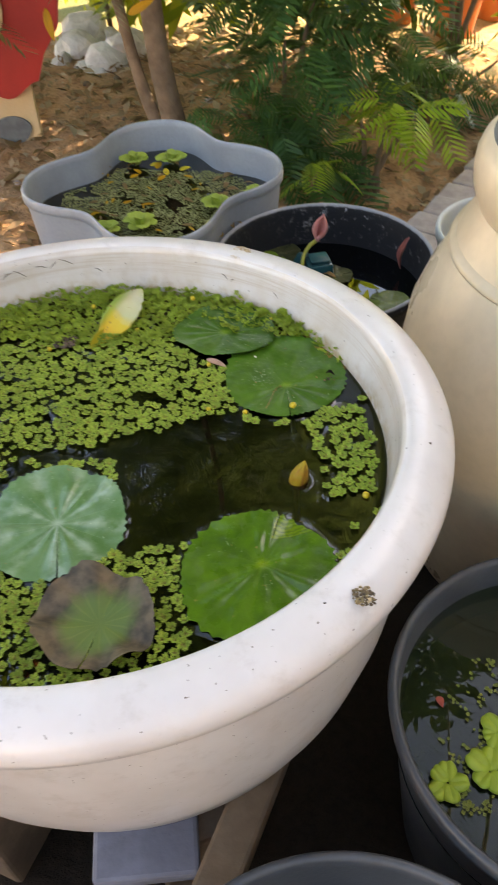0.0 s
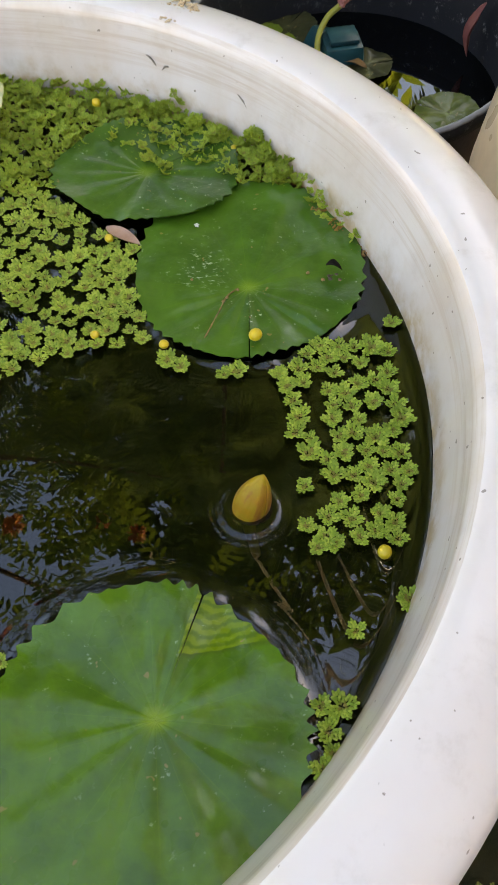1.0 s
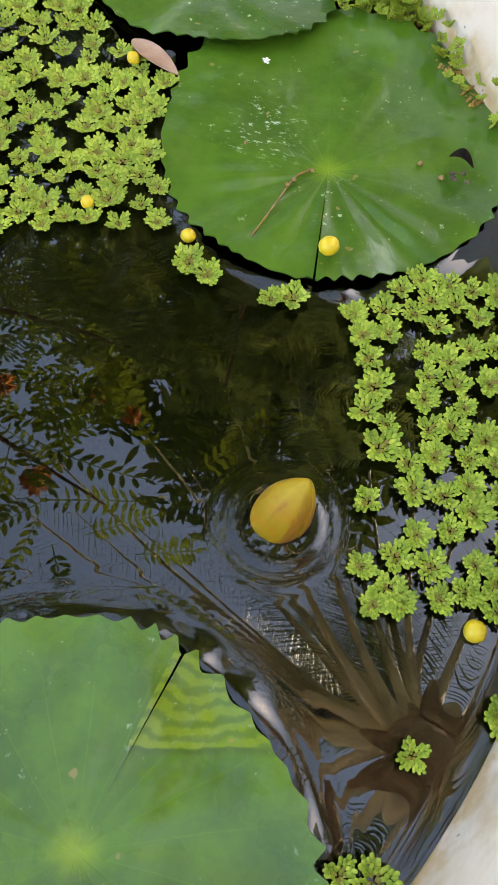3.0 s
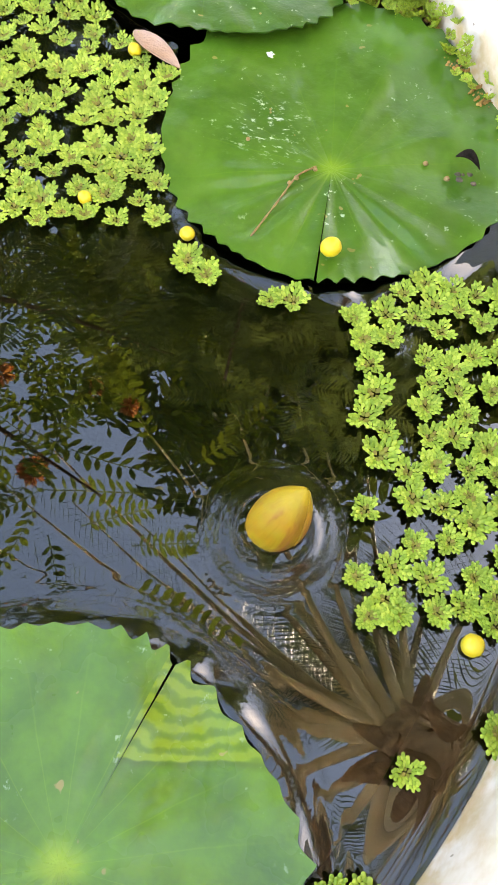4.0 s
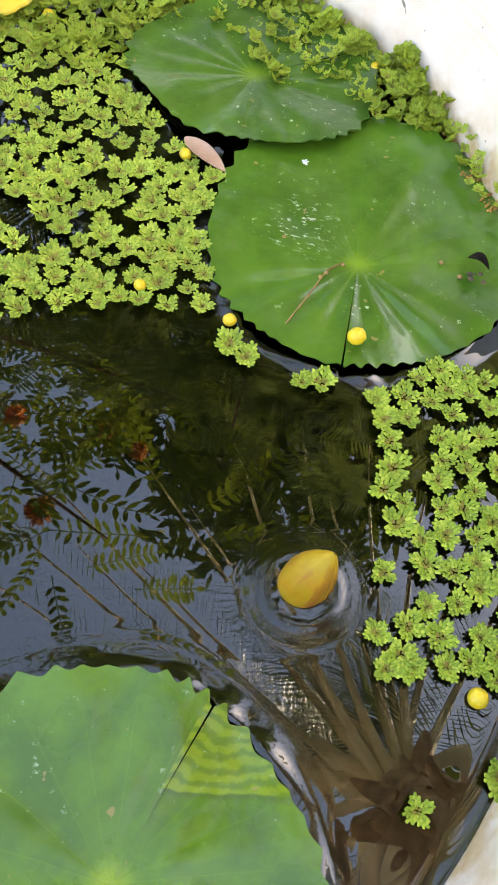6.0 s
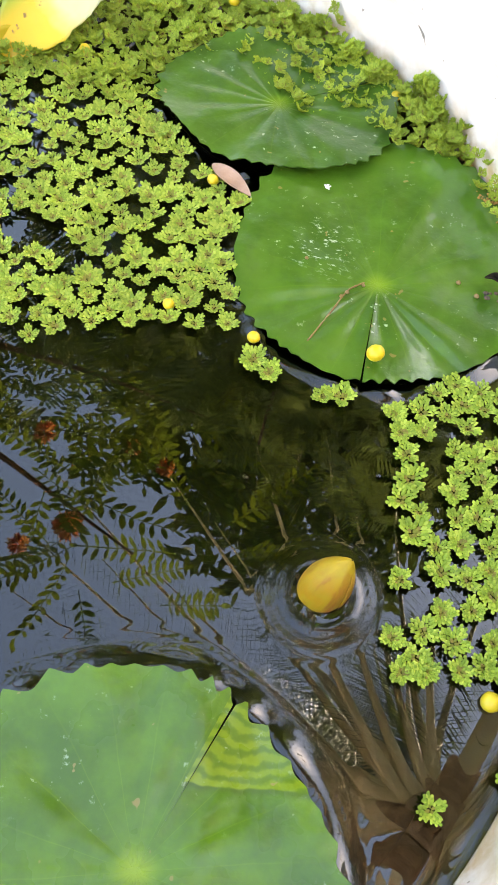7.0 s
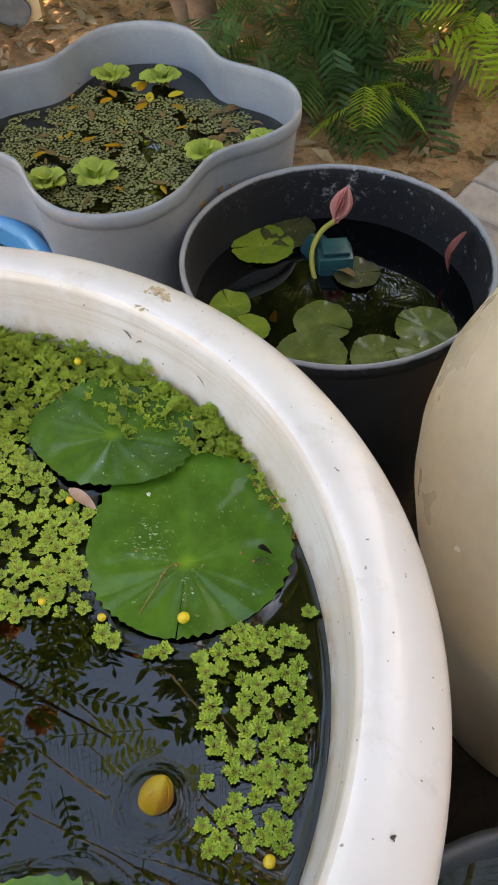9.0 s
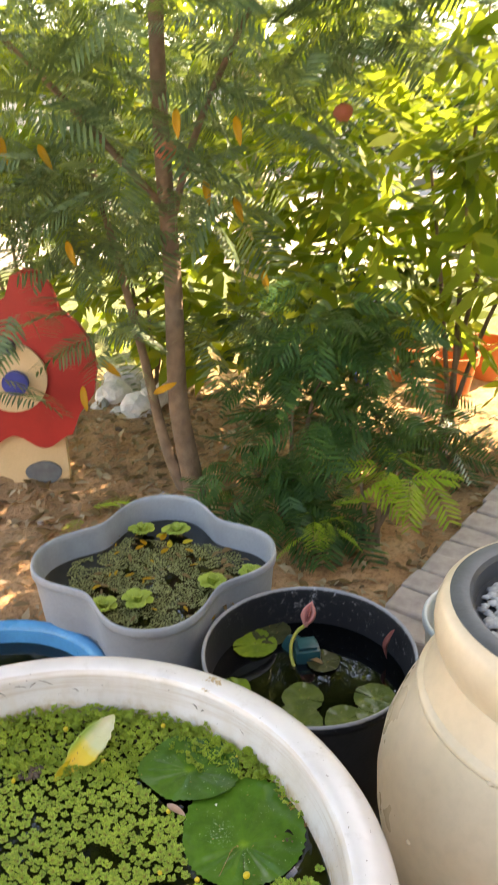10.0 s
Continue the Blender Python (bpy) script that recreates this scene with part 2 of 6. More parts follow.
    return n.done(Base_Color=col, Roughness=r, Specular_IOR_Level=0.2, Coat_Weight=0.7, Coat_Roughness=0.09, Normal=n.bump(h, 0.6, 0.0045))


def water_material(name, tint, ripple=0.12, scale=26.0, murk=None, cloudy=0.15, ior=1.64):
    n = Nodes(name)
    h = n.math("ADD", n.noise(scale, 2.0, 0.4), n.math("MULTIPLY", n.noise(scale * 3.5, 1.0), 0.15))
    nrm = n.bump(h, ripple, 0.002)
    fres = n.add("ShaderNodeFresnel", IOR=ior, Normal=nrm)
    gloss = n.add("ShaderNodeBsdfGlossy", Color=(0.88, 0.95, 1.0, 1), Roughness=0.0, Normal=nrm)
    see = n.add("ShaderNodeBsdfTransparent", Color=(*tint, 1))
    body = see
    if murk:
        murky = n.add("ShaderNodeBsdfDiffuse", Color=(*murk, 1))
        body = n.add("ShaderNodeMixShader", Fac=cloudy)
        n.tree.links.new(see.outputs[0], body.inputs[1])
        n.tree.links.new(murky.outputs[0], body.inputs[2])
    out = n.add("ShaderNodeMixShader", Fac=fres.outputs[0])
    n.tree.links.new(body.outputs[0], out.inputs[1])
    n.tree.links.new(gloss.outputs[0], out.inputs[2])
    n.tree.links.new(out.outputs[0], n.tree.nodes["Material Output"].inputs["Surface"])
    return n.mat


def pot_material(inside):
    """White glazed plastic with scuffs and specks; inside with grime rings, a tan tide mark and algae below the water
    line, with the dimming of deep water painted in.
    """
    n = Nodes("white_plastic_inside" if inside else "white_plastic")
    xyz = n.add("ShaderNodeSeparateXYZ", Vector=n.coord.outputs["Object"])
    z = xyz.outputs[2]
    cloud, grain = n.noise(9.0, 5.0), n.noise(90.0, 4.0)
    col = n.mix(n.grey(cloud, 0.35, 0.75), (0.655, 0.63, 0.62), (0.57, 0.54, 0.525))
    smear = n.grey(n.noise(26.0, 6.0, 0.7), 0.52, 0.72)
    col = n.mix(n.math("MULTIPLY", smear, 0.6), col, (0.49, 0.45, 0.42))
    if inside:
        dirt = n.grey(n.noise(14.0, 5.0, 0.65, stretch=(1, 1, 0.3)), 0.40, 0.66)
        col = n.mix(n.math("MULTIPLY", dirt, 0.45), col, (0.54, 0.46, 0.37))
        lines = n.noise(10.0, 5.0, 0.7, stretch=(0.9, 0.9, 34.0))
        high = n.grey(z, 0.575, 0.590)
        col = n.mix(n.math("MULTIPLY", n.math("MULTIPLY", n.grey(lines, 0.44, 0.64), high), 0.5), col, (0.47, 0.37, 0.29))
        wob = n.math("MULTIPLY", n.math("SUBTRACT", n.noise(22.0, 6.0, 0.7), 0.5), 0.055)
        tide = n.math("SUBTRACT", 1.0, n.grey(n.math("ADD", z, wob), 0.549, 0.578))
        col = n.mix(n.math("MULTIPLY", n.math("MULTIPLY", tide, n.grey(grain, 0.3, 0.6)), 0.9), col, (0.40, 0.26, 0.09))
        # Brown below the water line, then darkened by depth for light lost in water.
        col = n.mix(n.math("SUBTRACT", 1.0, n.grey(z, 0.540, 0.553)), col, (0.42, 0.29, 0.15))
        col = n.mix(n.math("SUBTRACT", 1.0, n.grey(z, 0.490, 0.545)), col, (0.09, 0.06, 0.028))
    specks = n.grey(n.noise(230.0, 1.0), 0.755, 0.77)
    col = n.mix(n.math("MULTIPLY", specks, 0.7), col, (0.10, 0.075, 0.05))
    r = n.math("ADD", 0.26, n.math("MULTIPLY", cloud, 0.22))
    return n.done(Base_Color=col, Roughness=r, Coat_Weight=0.5, Coat_Roughness=0.08, Normal=n.bump(n.math("ADD", cloud, n.math("MULTIPLY", grain, 0.12)), 0.15, 0.004))


def soil_material():
    n = Nodes("red_soil")
    coarse, mid, fine = n.noise(1.6, 5.0), n.noise(9.0, 6.0, 0.65), n.noise(70.0, 5.0, 0.7)
    col = n.ramp(mid, [(0.25, (0.24, 0.125, 0.065)), (0.5, (0.54, 0.305, 0.16)), (0.75, (0.68, 0.45, 0.27))])
    col = n.mix(n.math("MULTIPLY", n.grey(fine, 0.45, 0.7), 0.5), col, (0.06, 0.035, 0.02))
    col = n.mix(n.math("MULTIPLY", n.grey(coarse, 0.45, 0.7), 0.5), col, (0.24, 0.18, 0.11))
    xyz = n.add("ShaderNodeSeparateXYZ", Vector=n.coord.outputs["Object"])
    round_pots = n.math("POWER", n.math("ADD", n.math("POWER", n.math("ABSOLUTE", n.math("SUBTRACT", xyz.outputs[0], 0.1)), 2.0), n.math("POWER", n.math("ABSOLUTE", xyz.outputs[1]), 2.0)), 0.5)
    # Soil colour turns much darker within about a metre of the pots.
    tinted = n.math("SUBTRACT", 1.0, n.grey(n.math("ADD", round_pots, n.math("MULTIPLY", mid, 0.3)), 0.75, 1.05))
    col = n.mix(tinted, col, n.mix(fine, (0.012, 0.009, 0.007), (0.04, 0.028, 0.02)))
    far = n.grey(n.math("ADD", xyz.outputs[1], n.math("MULTIPLY", coarse, 2.0)), 3.6, 5.0)
    turf = n.mix(n.grey(fine, 0.35, 0.65), (0.10, 0.125, 0.05), (0.20, 0.225, 0.10))
    col = n.mix(far, col, turf)
    pale = n.grey(n.math("ADD", xyz.outputs[1], coarse), 6.4, 6.9)
    col = n.mix(pale, col, n.mix(mid, (0.44, 0.41, 0.36), (0.56, 0.53, 0.47)))
    h = n.math("ADD", mid, n.math("MULTIPLY", fine, 0.5))
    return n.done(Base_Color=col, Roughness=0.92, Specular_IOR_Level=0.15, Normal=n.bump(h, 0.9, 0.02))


WHITE, WHITE_IN = pot_material(False), pot_material(True)
SOIL = soil_material()
PAD_GREEN = pad_material("pad_green", (0.048, 0.128, 0.013), (0.027, 0.085, 0.009), (0.18, 0.30, 0.012), rough=0.22, pale=0.25, veins=0.11)
PAD_DUSTY = pad_material("pad_dusty", (0.052, 0.140, 0.012), (0.028, 0.092, 0.007), (0.19, 0.33, 0.016), rough=0.22, pale=0.25, veins=0.11, dust_at=(-0.027, 0.013, 0.024))
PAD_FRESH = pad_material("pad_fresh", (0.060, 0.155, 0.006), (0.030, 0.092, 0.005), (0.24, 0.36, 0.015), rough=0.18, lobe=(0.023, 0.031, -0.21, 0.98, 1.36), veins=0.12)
# Pale tones and vein tint here stand for sky sheen on the blade.
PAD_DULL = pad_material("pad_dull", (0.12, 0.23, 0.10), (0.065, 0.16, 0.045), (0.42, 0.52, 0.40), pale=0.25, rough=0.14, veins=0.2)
PAD_OLIVE = pad_material("pad_olive", (0.080, 0.112, 0.018), (0.048, 0.075, 0.012), (0.15, 0.20, 0.03), pale=0.0, rough=0.4, spots=1.0)
PAD_DARK = pad_material("pad_dark", (0.055, 0.055, 0.020), (0.032, 0.036, 0.012), (0.08, 0.10, 0.05), rough=0.4, spots=1.0)
PAD_LIME = pad_material("pad_lime", (0.165, 0.24, 0.022), (0.11, 0.175, 0.016), (0.26, 0.32, 0.06), rough=0.35)
STALK = plain("lily_stalk", (0.10, 0.09, 0.03), (0.07, 0.09, 0.025), 30.0, 0.5, 0.2)
WATER = water_material("pond_water", (0.26, 0.23, 0.12), 0.02, 14.0)
WATER_DARK = water_material("dark_water", (0.16, 0.14, 0.08), 0.03, 18.0)
WATER_BROWN = water_material("brown_water", (0.34, 0.27, 0.16), 0.03, 18.0, murk=(0.03, 0.022, 0.010))
WATER_GREY = water_material("grey_water", (0.16, 0.19, 0.16), 0.03, 16.0, murk=(0.020, 0.030, 0.014), cloudy=0.45, ior=1.36)
SILT = plain("silt", (0.004, 0.005, 0.0015), (0.010, 0.011, 0.003), 14.0, 0.9, 0.4)
SILT_BROWN = plain("brown_silt", (0.05, 0.036, 0.02), (0.09, 0.065, 0.035), 18.0, 0.9, 0.4)
GREY_PLASTIC = plain("grey_plastic", (0.275, 0.305, 0.335), (0.215, 0.24, 0.27), 11.0, 0.42, 0.1)
BLACK_PLASTIC = plain("black_plastic", (0.018, 0.018, 0.021), (0.034, 0.034, 0.039), 18.0, 0.45, 0.2)
DARK_GREY = plain("dark_grey_plastic", (0.040, 0.045, 0.052), (0.065, 0.072, 0.082), 13.0, 0.4, 0.15)
BLUE_PLASTIC = plain("blue_plastic", (0.03, 0.27, 0.52), (0.025, 0.21, 0.43), 10.0, 0.3, 0.08)
PALE_PLASTIC = plain("pale_plastic", (0.60, 0.64, 0.62), (0.52, 0.56, 0.55), 10.0, 0.4, 0.08)
CREAM = plain("cream_glaze", (0.60, 0.50, 0.365), (0.54, 0.44, 0.305), 5.0, 0.30, 0.10, 60.0)
TEAL = plain("teal_plastic", (0.005, 0.075, 0.085), (0.004, 0.045, 0.055), 20.0, 0.35, 0.1)
BARK = plain("bark", (0.24, 0.16, 0.105), (0.15, 0.10, 0.065), 18.0, 0.9, 0.8, 60.0, depth=0.006)
PALM_BARK = plain("palm_bark", (0.52, 0.38, 0.25), (0.20, 0.13, 0.08), 14.0, 0.95, 0.9, 40.0, depth=0.015)
PALE_BARK = plain("pale_bark", (0.40, 0.35, 0.26), (0.28, 0.24, 0.18), 8.0, 0.9, 0.6, 40.0, depth=0.006)
STONE = plain("paver_stone", (0.44, 0.38, 0.35), (0.33, 0.28, 0.26), 14.0, 0.85, 0.5, 90.0)
CONCRETE = plain("concrete", (0.20, 0.215, 0.27), (0.14, 0.15, 0.19), 12.0, 0.85, 0.4, 90.0)
WOOD = plain("weathered_wood", (0.22, 0.15, 0.10), (0.14, 0.095, 0.06), 15.0, 0.8, 0.4)
RENDER_WALL = plain("wall_paint", (0.72, 0.70, 0.66), (0.64, 0.62, 0.58), 2.0, 0.85, 0.3, 50.0)
RED_PAINT = plain("red_paint", (0.42, 0.018, 0.016), (0.33, 0.014, 0.012), 7.0, 0.5, 0.1)
CREAM_PAINT = plain("cream_paint", (0.62, 0.46, 0.27), (0.54, 0.39, 0.22), 6.0, 0.6, 0.15)
WHITE_ROCK = plain("white_rock", (0.78, 0.77, 0.75), (0.52, 0.51, 0.48), 12.0, 0.9, 0.6, 60.0, depth=0.008)
DRY_LEAF = foliage("dry_leaf", (0.16, 0.085, 0.035), (0.28, 0.17, 0.07), (0.36, 0.20, 0.06), 0.7, 0.15)
AZOLLA = foliage("azolla", (0.185, 0.300, 0.026), (0.315, 0.430, 0.042), (0.46, 0.54, 0.080), 0.5, 0.15, 45.0)
AZOLLA_OLD = foliage("azolla_old", (0.20, 0.16, 0.03), (0.24, 0.26, 0.03), (0.30, 0.22, 0.05), 0.6, 0.1)
AZOLLA_DEEP = foliage("azolla_deep", (0.22, 0.33, 0.026), (0.31, 0.42, 0.038), (0.42, 0.50, 0.060), 0.5, 0.15, 40.0)
TUB_WEED = foliage("tub_weed", (0.17, 0.18, 0.03), (0.27, 0.30, 0.045), (0.36, 0.38, 0.10), 0.55, 0.1, 40.0)
SALVINIA = foliage("salvinia", (0.15, 0.17, 0.05), (0.30, 0.31, 0.11), (0.46, 0.44, 0.22), 0.6, 0.1, 40.0)
LIME_LEAF = foliage("lime_leaf", (0.22, 0.34, 0.03), (0.30, 0.42, 0.04), (0.36, 0.46, 0.05), 0.35, 0.2)
LETTUCE = foliage("water_lettuce", (0.34, 0.45, 0.07), (0.44, 0.54, 0.10), (0.52, 0.60, 0.15), 0.55, 0.2)
FERNY = foliage("ferny_leaf", (0.075, 0.14, 0.075), (0.13, 0.21, 0.105), (0.20, 0.29, 0.13), 0.5, 0.32)
FERNY_DARK = foliage("ferny_dark", (0.024, 0.090, 0.030), (0.042, 0.130, 0.038), (0.085, 0.19, 0.046), 0.4, 0.25)
FERNY_LIGHT = foliage("ferny_light", (0.22, 0.38, 0.03), (0.32, 0.48, 0.038), (0.40, 0.53, 0.05), 0.45, 0.35)
LONG_LEAF = foliage("long_leaf", (0.07, 0.14, 0.018), (0.11, 0.20, 0.025), (0.16, 0.25, 0.035), 0.45, 0.3)
BROAD = foliage("broad_leaf", (0.09, 0.19, 0.02), (0.24, 0.34, 0.03), (0.44, 0.47, 0.05), 0.4, 0.6)
HEDGE = foliage("far_leaf", (0.025, 0.07, 0.015), (0.045, 0.11, 0.018), (0.09, 0.16, 0.025), 0.5, 0.12)
PALM_GREEN = foliage("palm_leaf", (0.040, 0.085, 0.030), (0.065, 0.115, 0.040), (0.11, 0.14, 0.05), 0.4, 0.2)
RED_FLOWER = foliage("red_flower", (0.70, 0.12, 0.09), (0.78, 0.18, 0.14), (0.75, 0.25, 0.18), 0.6, 0.5)
PALM_RIB = plain("palm_rib", (0.80, 0.74, 0.55), (0.66, 0.58, 0.40), 10.0, 0.6, 0.2)
YELLOW = plain("yellow_skin", (0.66, 0.45, 0.02), (0.52, 0.40, 0.03), 60.0, 0.35, 0.1, 400.0)
YELLOW_LEAF = foliage("yellow_leaf", (0.60, 0.45, 0.03), (0.66, 0.52, 0.05), (0.58, 0.50, 0.10), 0.5, 0.3)
ORANGE_LEAF = foliage("orange_leaf", (0.55, 0.26, 0.01), (0.62, 0.32, 0.015), (0.60, 0.38, 0.02), 0.5, 0.4)

# ---- the setting ----
def soil_height(x, y):
    if y < -8 or y > 5 or abs(x) > 6:
        return 0.0
    fade = max(0.0, min(1.0, (y - 0.9) * 2.5)) * max(0.0, min(1.0, (5 - y)))
    swell = 0.10 * math.exp(-(((x + 0.7) / 0.9) ** 2 + ((y - 2.1) / 0.9) ** 2))
    return fade * (swell + 0.03 * noise.noise(Vector((x * 2.2, y * 2.2, 0))) + 0.018 * noise.noise(Vector((x * 8, y * 8, 3))))


def ground():
    xs = np.unique(np.concatenate([np.linspace(-400, -7, 14), np.linspace(-6, 6, 181), np.linspace(7, 400, 14)]))
    ys = np.unique(np.concatenate([np.linspace(-400, -7, 14), np.linspace(-6, 0, 40), np.linspace(0, 5, 121), np.linspace(6, 400, 14)]))
    verts = [(x, y, soil_height(x, y) - 0.004) for y in ys for x in xs]
    w = len(xs)
    faces = [(j * w + i, j * w + i + 1, (j + 1) * w + i + 1, (j + 1) * w + i) for j in range(len(ys) - 1) for i in range(w - 1)]
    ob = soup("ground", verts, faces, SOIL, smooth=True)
    return tagged(ob, "reddish-brown bare garden soil with dry litter", "ground", kind="structure")


ground()


def wall(name, x0, y0, x1, y1, height, label, material=RENDER_WALL, thick=0.2):
    length = math.hypot(x1 - x0, y1 - y0)
    ob = part(name, block((length, thick, height), 0.015), material, smooth=False)
    ob.matrix_world = pose((x0 + x1) / 2, (y0 + y1) / 2, 0, 0, 0, math.degrees(math.atan2(y1 - y0, x1 - x0)))
    return tagged(ob, label, "wall", kind="structure")


# The first wall stays outside the view, added only to block the sun.
wall("shade_wall_east", 3.0, -6.0, 3.0, 3.85, 4.4, "tall pale rendered wall out of view, added to shade the pots")
wall("wall_south", -6.0, -6.0, 3.0, -6.0, 2.2, "plain pale rendered garden wall")
wall("wall_west", -7.0, -6.0, -7.0, 16.0, 2.0, "plain pale rendered garden wall beside the beds")
wall("wall_north", -14.0, 17.0, 16.0, 17.0, 2.4, "pale sunlit garden wall far behind the trees")


# ---- the white pot with its pond ----
RIM_Z, WATER_Z = 0.615, 0.55
SY = 0.945          # the pot is slightly oval


POT_Y = 0.006


def white_pot():
    pot = thing("planter_pot", "large white plastic pot pond with a rolled rim, stained inside", "planter", (0, POT_Y, 0))
    outer = [(0.015, 0.215), (0.20, 0.215), (0.245, 0.219), (0.272, 0.232), (0.292, 0.262), (0.309, 0.315), (0.324, 0.39), (0.333, 0.47), (0.339, 0.535), (0.341, 0.564)]
    inner = [(0.3145, 0.6135), (0.3120, 0.6100), (0.3106, 0.6045), (0.3104, 0.6005), (0.3096, 0.5975), (0.3094, 0.5945), (0.3086, 0.588), (0.3055, 0.575), (0.3025, 0.552), (0.299, 0.52), (0.292, 0.45), (0.27, 0.33), (0.23, 0.25), (0.015, 0.235)]
    lip = [(0.341, 0.564), (0.350, 0.566), (0.356, 0.570), (0.3600, 0.577), (0.3617, 0.586), (0.3610, 0.595), (0.357, 0.6025), (0.350, 0.608), (0.341, 0.6122), (0.330, 0.6148), (0.3210, 0.6158), (0.3168, 0.6152), (0.3145, 0.6135)]
    part("body", lathe(outer, 128, 1, SY), WHITE, pot)
    part("inner_wall", lathe(inner, 160, 1, SY), WHITE_IN, pot, "stained inner wall with a tan tide line")
    part("rim", lathe(lip, 160, 1, SY), WHITE, pot)
    return pot


white_pot()
silt = part("pond_silt", disc(0.294, 64, 6, 1, SY), SILT, at=pose(0, POT_Y, 0.475))
tagged(silt, "dark silt under the water of the white pot", "silt", kind="structure")


def pond_surface(bud=(0.212, -0.037), step=0.0014):
    """The water, drawn up a little where it touches the wall, the pads and the bud, with faint rings."""
    a, b = 0.3022, 0.3022 * SY
    line = np.arange(-a - step, a + 2 * step, step)
    x, y = np.meshgrid(line, line)
    e = np.hypot(x / a, y / b)
    keep = e < 1.0 + 1.5 * step / a
    x, y = np.where(e > 1, x / e, x), np.where(e > 1, y / e, y)
    z = 0.0016 * np.exp(-np.maximum(0, (1 - e) * a) / 0.0030)
    wx, wy = x, y + POT_Y
    d = np.maximum(0, np.hypot(wx - bud[0], wy - bud[1]) - 0.0125)
    z += 0.0006 * np.exp(-(d / 0.004) ** 2) + 0.00022 * np.sin(d * 1350) * np.exp(-(d / 0.0065) ** 2)
    for cx, cy, rx, ry in ((0.199, 0.124, 0.0675, 0.0725), (0.128, 0.203, 0.061, 0.049), (0.175, -0.149, 0.0695, 0.0695), (-0.019, -0.09, 0.069, 0.069)):
        d = (np.hypot((wx - cx) / rx, (wy - cy) / ry) - 1) * rx
        z -= np.where(d < -0.002, 0.004 * (1 - np.exp((d + 0.002) / 0.004)), 0)
        d = np.abs(d)
        t = np.arctan2(wy - cy, wx - cx)
        z += 0.0015 * (0.75 + 0.5 * np.sin(17 * t + 2 * np.sin(5 * t))) * np.exp(-(d / 0.0045) ** 2) + 0.00016 * np.sin(d * 1100 + 1.5 * np.sin(7 * t)) * np.exp(-(d / 0.008) ** 2)
    index = np.cumsum(keep.ravel()).reshape(keep.shape) - 1
    whole = keep[:-1, :-1] & keep[:-1, 1:] & keep[1:, 1:] & keep[1:, :-1]
    quads = np.stack([index[:-1, :-1][whole], index[:-1, 1:][whole], index[1:, 1:][whole], index[1:, :-1][whole]], 1)
    return np.stack([x[keep], y[keep], z[keep]], 1), quads


water = soup("water", *pond_surface(), WATER, smooth=True)
water.matrix_world = pose(0, POT_Y, WATER_Z - 0.0006)
tagged(water, "dark still pond water reflecting palm and sky", "water", kind="structure")


